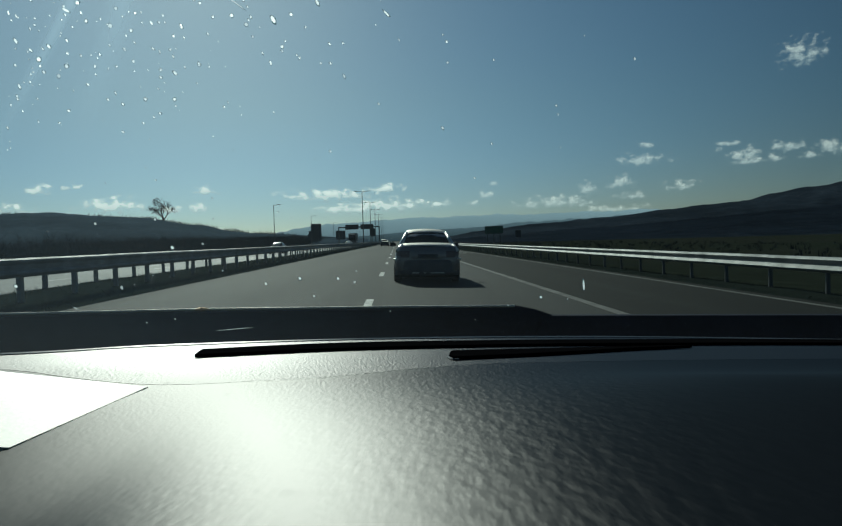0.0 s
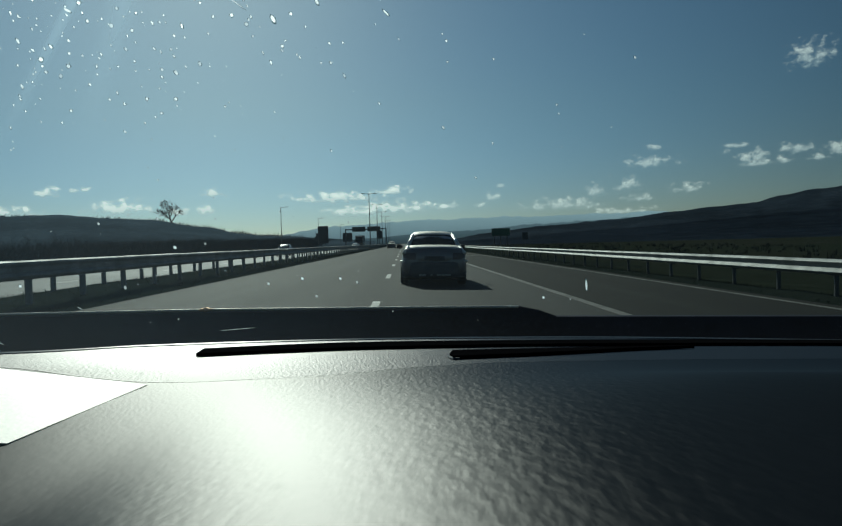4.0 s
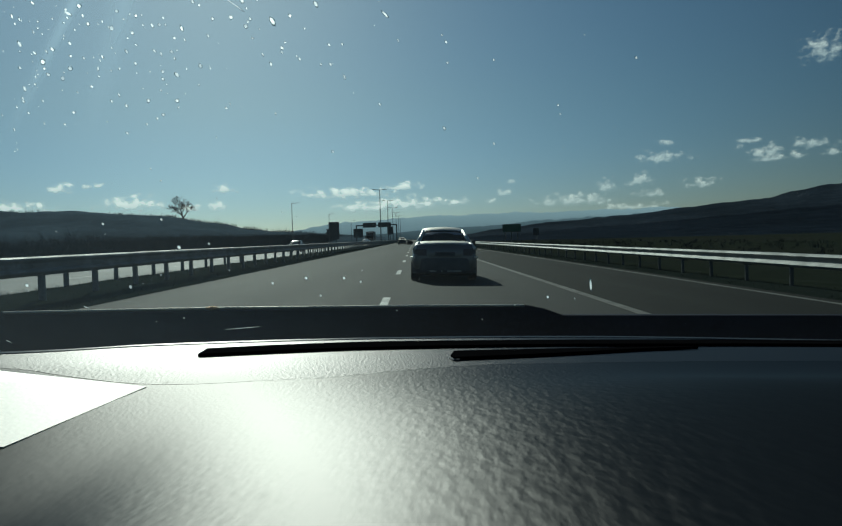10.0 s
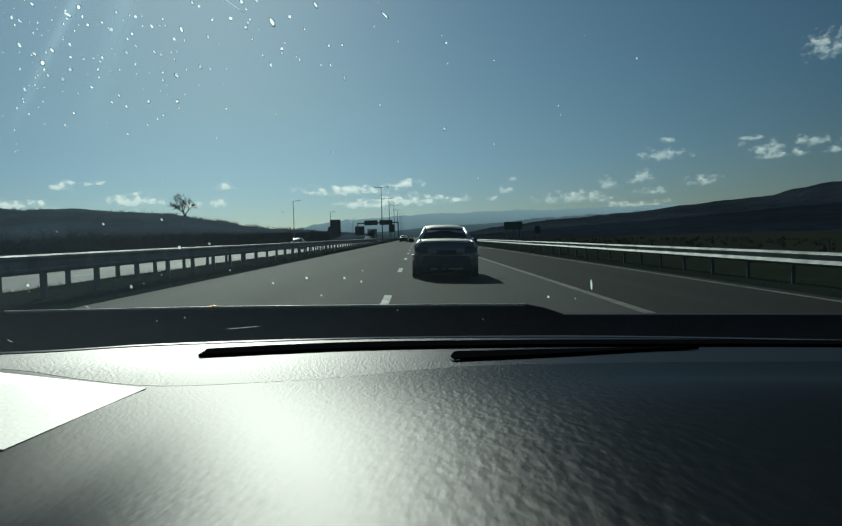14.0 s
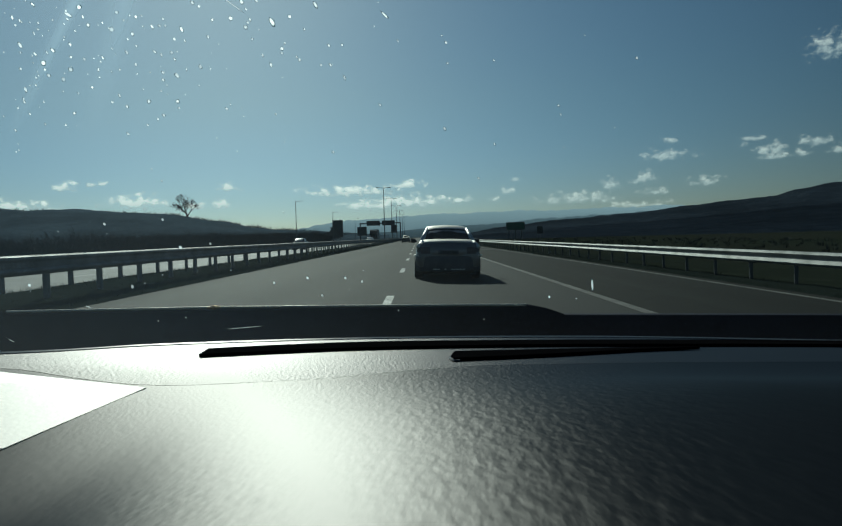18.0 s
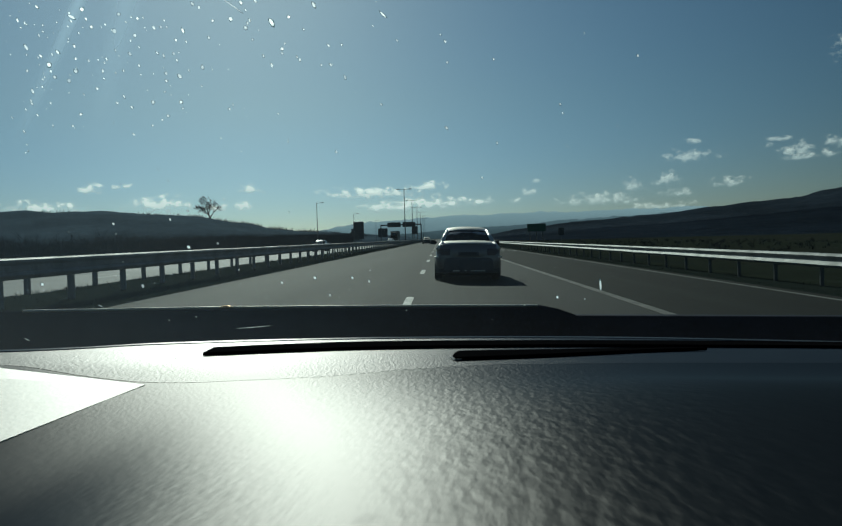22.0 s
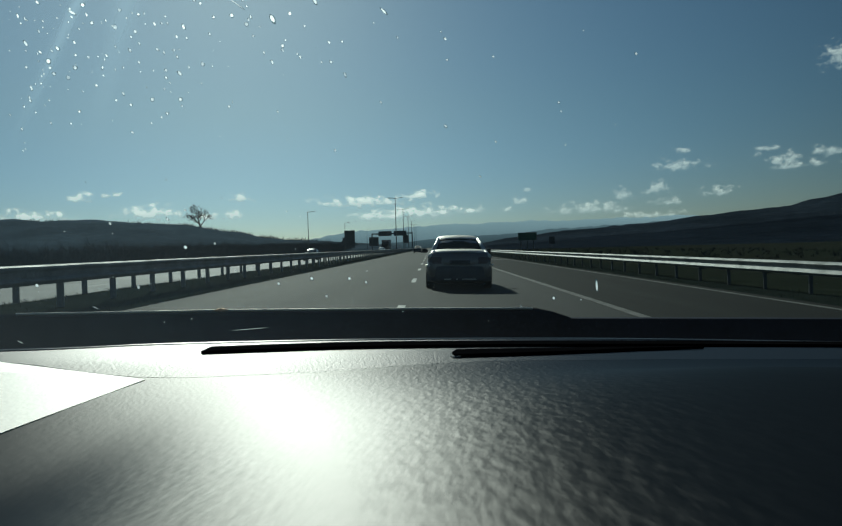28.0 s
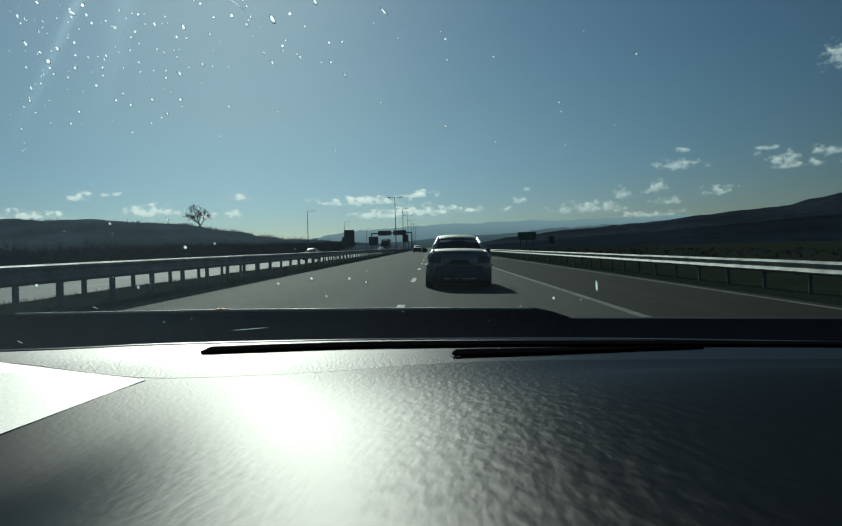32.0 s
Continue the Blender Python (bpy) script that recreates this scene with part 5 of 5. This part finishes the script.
# ---------------------------------------------------------------- traffic
def lorry(m, label):
    """A lorry with a box trailer; its front stands at y = 0 and it drives towards -y."""
    t = place("lorry", m, label, "lorry")
    part("cab", loft([[(-1.2, 0.0, 0.5), (1.2, 0.0, 0.5), (1.2, 0.0, 1.6), (-1.2, 0.0, 1.6)], [(-1.22, 0.02, 1.6), (1.22, 0.02, 1.6), (1.22, 0.06, 1.7), (-1.22, 0.06, 1.7)],
                      [(-1.2, 0.3, 2.9), (1.2, 0.3, 2.9), (1.2, 0.35, 2.95), (-1.2, 0.35, 2.95)]][:1] +
                     [[(-1.22, 2.0, 0.5), (1.22, 2.0, 0.5), (1.22, 2.0, 3.0), (-1.22, 2.0, 3.0)]]), CAR_DARK, t)
    part("cab_front", loft([[(-1.2, -0.02, 0.5), (1.2, -0.02, 0.5), (1.2, 0.5, 0.5), (-1.2, 0.5, 0.5)], [(-1.22, -0.02, 1.6), (1.22, -0.02, 1.6), (1.22, 1.0, 1.6), (-1.22, 1.0, 1.6)],
                            [(-1.15, 0.25, 2.8), (1.15, 0.25, 2.8), (1.15, 1.6, 2.8), (-1.15, 1.6, 2.8)], [(-1.05, 0.7, 3.6), (1.05, 0.7, 3.6), (1.05, 1.7, 3.7), (-1.05, 1.7, 3.7)]]), CAR_DARK, t)
    part("windscreen", loft([[(-1.05, -0.025, 1.75), (1.05, -0.025, 1.75), (1.05, 0.03, 1.75), (-1.05, 0.03, 1.75)], [(-1.0, 0.16, 2.65), (1.0, 0.16, 2.65), (1.0, 0.24, 2.65), (-1.0, 0.24, 2.65)]]), CAR_GLASS, t)
    for s in (-1, 1):
        part("mirror", box_bm(min(s * 1.3, s * 1.5), max(s * 1.3, s * 1.5), 0.1, 0.25, 1.9, 2.6, 0.03), BLACK_TRIM, t)
        part("headlight", box_bm(min(s * 0.8, s * 1.12), max(s * 0.8, s * 1.12), -0.06, 0.0, 0.7, 0.9, 0.02), WHITE_PAINT, t)
        for y in (1.2, 3.6, 10.0, 11.3, 12.6):
            wheel(t, s * 1.05, y, 0.5, s)
    part("trailer", box_bm(-1.26, 1.26, 2.4, 13.6, 1.15, 4.0, 0.04), TARP, t, "grey-blue tarpaulin trailer")
    part("trailer_frame", box_bm(-1.27, 1.27, 2.36, 2.46, 3.85, 4.04, 0.01), GALV, t)
    part("chassis", box_bm(-0.5, 0.5, 0.5, 13.2, 0.6, 1.14, 0.02), BLACK_TRIM, t)
    part("bumper", box_bm(-1.2, 1.2, -0.1, 0.1, 0.35, 0.62, 0.03), BLACK_TRIM, t)
    return t


lorry(on_road(-14.4, 235), "dark lorry with a grey box trailer on the oncoming carriageway")
sedan(on_road(-11.0, 168, 180), CAR_WHITE, "white saloon car approaching on the oncoming carriageway", False)
sedan(on_road(-14.6, 92, 180), CAR_DARK, "dark saloon car approaching on the oncoming carriageway", False)
sedan(on_road(-2.6, 150), CAR_DARK, "dark car far ahead in the next lane", True)


# ---------------------------------------------------------------- plants
def spikes(name, roots, material, label, category):
    """Thin three-sided twigs or blades: (root, tip, radius) each."""
    v, f = [], []
    for p, q, r in roots:
        i = len(v)
        v += [(p[0] - r, p[1] - r * 0.6, p[2]), (p[0] + r, p[1] - r * 0.6, p[2]), (p[0], p[1] + r, p[2]), tuple(q)]
        f += [(i, i + 1, i + 3), (i + 1, i + 2, i + 3), (i + 2, i, i + 3)]
    return tagged(mesh_object(name, v, f, material), label, category, kind="stuff")


rng = random.Random(5)


def bush(twigs, x, y, h, n, z0, spread=0.45, thick=1.0):
    for _ in range(n):
        a, lean = rng.uniform(0, 6.283), abs(rng.gauss(0, spread))
        hh = h * rng.uniform(0.5, 1.05)
        px, py = x + rng.gauss(0, h * 0.22), y + rng.gauss(0, h * 0.22)
        mid = (px + math.cos(a) * lean * hh * 0.5, py + math.sin(a) * lean * hh * 0.5, z0 + hh * 0.6)
        twigs.append(((px, py, z0 - 0.1), (px + math.cos(a) * lean * hh, py + math.sin(a) * lean * hh, z0 + hh), (0.035 + 0.02 * h / 3) * thick))
        for _ in range(3):
            b, t = rng.uniform(0, 6.283), rng.uniform(0.2, 0.8)
            q = (px + (mid[0] - px) * t * 1.6, py + (mid[1] - py) * t * 1.6, z0 + hh * t)
            twigs.append((q, (q[0] + math.cos(b) * hh * 0.25, q[1] + math.sin(b) * hh * 0.25, q[2] + hh * rng.uniform(0.1, 0.3)), (0.02 + 0.012 * h / 3) * thick))


twigs = []
for i in range(2600):
    y = 12 + 480 * rng.random() ** 1.3
    x = -26 - 30 * rng.random() - y * 0.04
    bush(twigs, x, y, rng.uniform(1.9, 3.0) + 0.009 * y, 9, ground_z(x))
spikes("roadside_scrub", twigs, SCRUB, "dense belt of bare dark scrub beyond the oncoming lanes", "scrub")
twigs = []
for i in range(700):
    y = 25 + 450 * rng.random() ** 1.2
    x = 17 + 60 * rng.random() + y * 0.05
    bush(twigs, x, y, rng.uniform(0.4, 1.1), 8, ground_z(x) - 0.1, 0.7)
spikes("field_scrub", twigs, SCRUB, "low bare scrub scattered over the dark field", "scrub")
twigs = []
for i in range(1200):
    b = rng.uniform(-1.0, -0.13)
    d = rng.uniform(520, 560)
    rise = float(np.interp(b * 1000, (-1000, -575, -410, -330, -255, -190, -115), (56, 53, 46, 39, 26, 16, 10)))
    bush(twigs, b * d, d, rng.uniform(2, 5) + 3.0 * max(0, noise.noise(Vector((b * 14, 0, 7)))), 5, EYE.z + rise / 1000 * d - 2.6, 0.35, 4.0)
spikes("hill_trees", twigs, SCRUB, "ragged line of bare trees along the hill crest", "trees")

blades = []
for i in range(16000):
    near = 4 + 70 * rng.random() ** 1.8
    x = rng.choice((rng.uniform(-8.6, -5.4), rng.uniform(7.5, 14.0), rng.uniform(7.5, 9.0)))
    z = ground_z(x)
    h = rng.uniform(0.04, 0.15) * (0.6 if x > 7.4 and x < 8.2 else 1)
    blades.append(((x, near, z), (x + rng.gauss(0, 0.09), near + rng.gauss(0, 0.09), z + h), 0.007))
spikes("verge_grass", blades, GRASS, "tufts of dry winter grass along the verges", "grass")


def bare_tree(m, height, label, seed, spread=0.62, least=0.045, last=5):
    """Trunk with forking limbs; all the small twigs form the crown."""
    r = random.Random(seed)
    tree = place("tree", m, label, "tree")
    trunk, crown = bmesh.new(), bmesh.new()

    def grow(p, d, length, rad, depth):
        q = p + d * length
        tube_bm(p, q, max(rad, least), max(rad * 0.68, least * 0.6), 6 if depth < 2 else 3, trunk if depth < 2 else crown)
        if depth == last:
            return
        for k in range(r.choice((2, 3, 3)) if depth else 4):
            side = Vector((r.gauss(0, 1), r.gauss(0, 1), r.gauss(0.25, 0.5))).normalized()
            nd = (d * 0.85 + side * (spread if depth else spread * 0.8)).normalized()
            grow(p + d * length * r.uniform(0.65, 1.0), nd, length * r.uniform(0.6, 0.85), rad * 0.6, depth + 1)

    grow(Vector((0, 0, -0.2)), Vector((r.gauss(0, 0.05), r.gauss(0, 0.05), 1)).normalized(), height * 0.28, height * 0.028, 0)
    part("trunk", trunk, BARK, tree, smooth=True)
    part("crown", crown, BARK, tree, "bare twigs without leaves")
    return tree


bare_tree(pose(-170, 540, EYE.z + 14.0), 27, "lone bare tree standing on the hill slope", 3, 0.85, 0.11, 6)
for i, (x, y, h) in enumerate(((-60, 420, 9), (-66, 428, 8), (-44, 470, 8))):
    bare_tree(pose(x, y, ground_z(x)), h, "small bare tree far along the scrub belt", 20 + i)
for i, (x, y, h) in enumerate(((296, 700, 15), (309, 712, 19), (322, 706, 17), (334, 718, 19), (346, 710, 14))):
    bare_tree(pose(x, y, ground_z(x)), h, "tall bare poplar in a row beyond the field", 40 + i, 0.36)
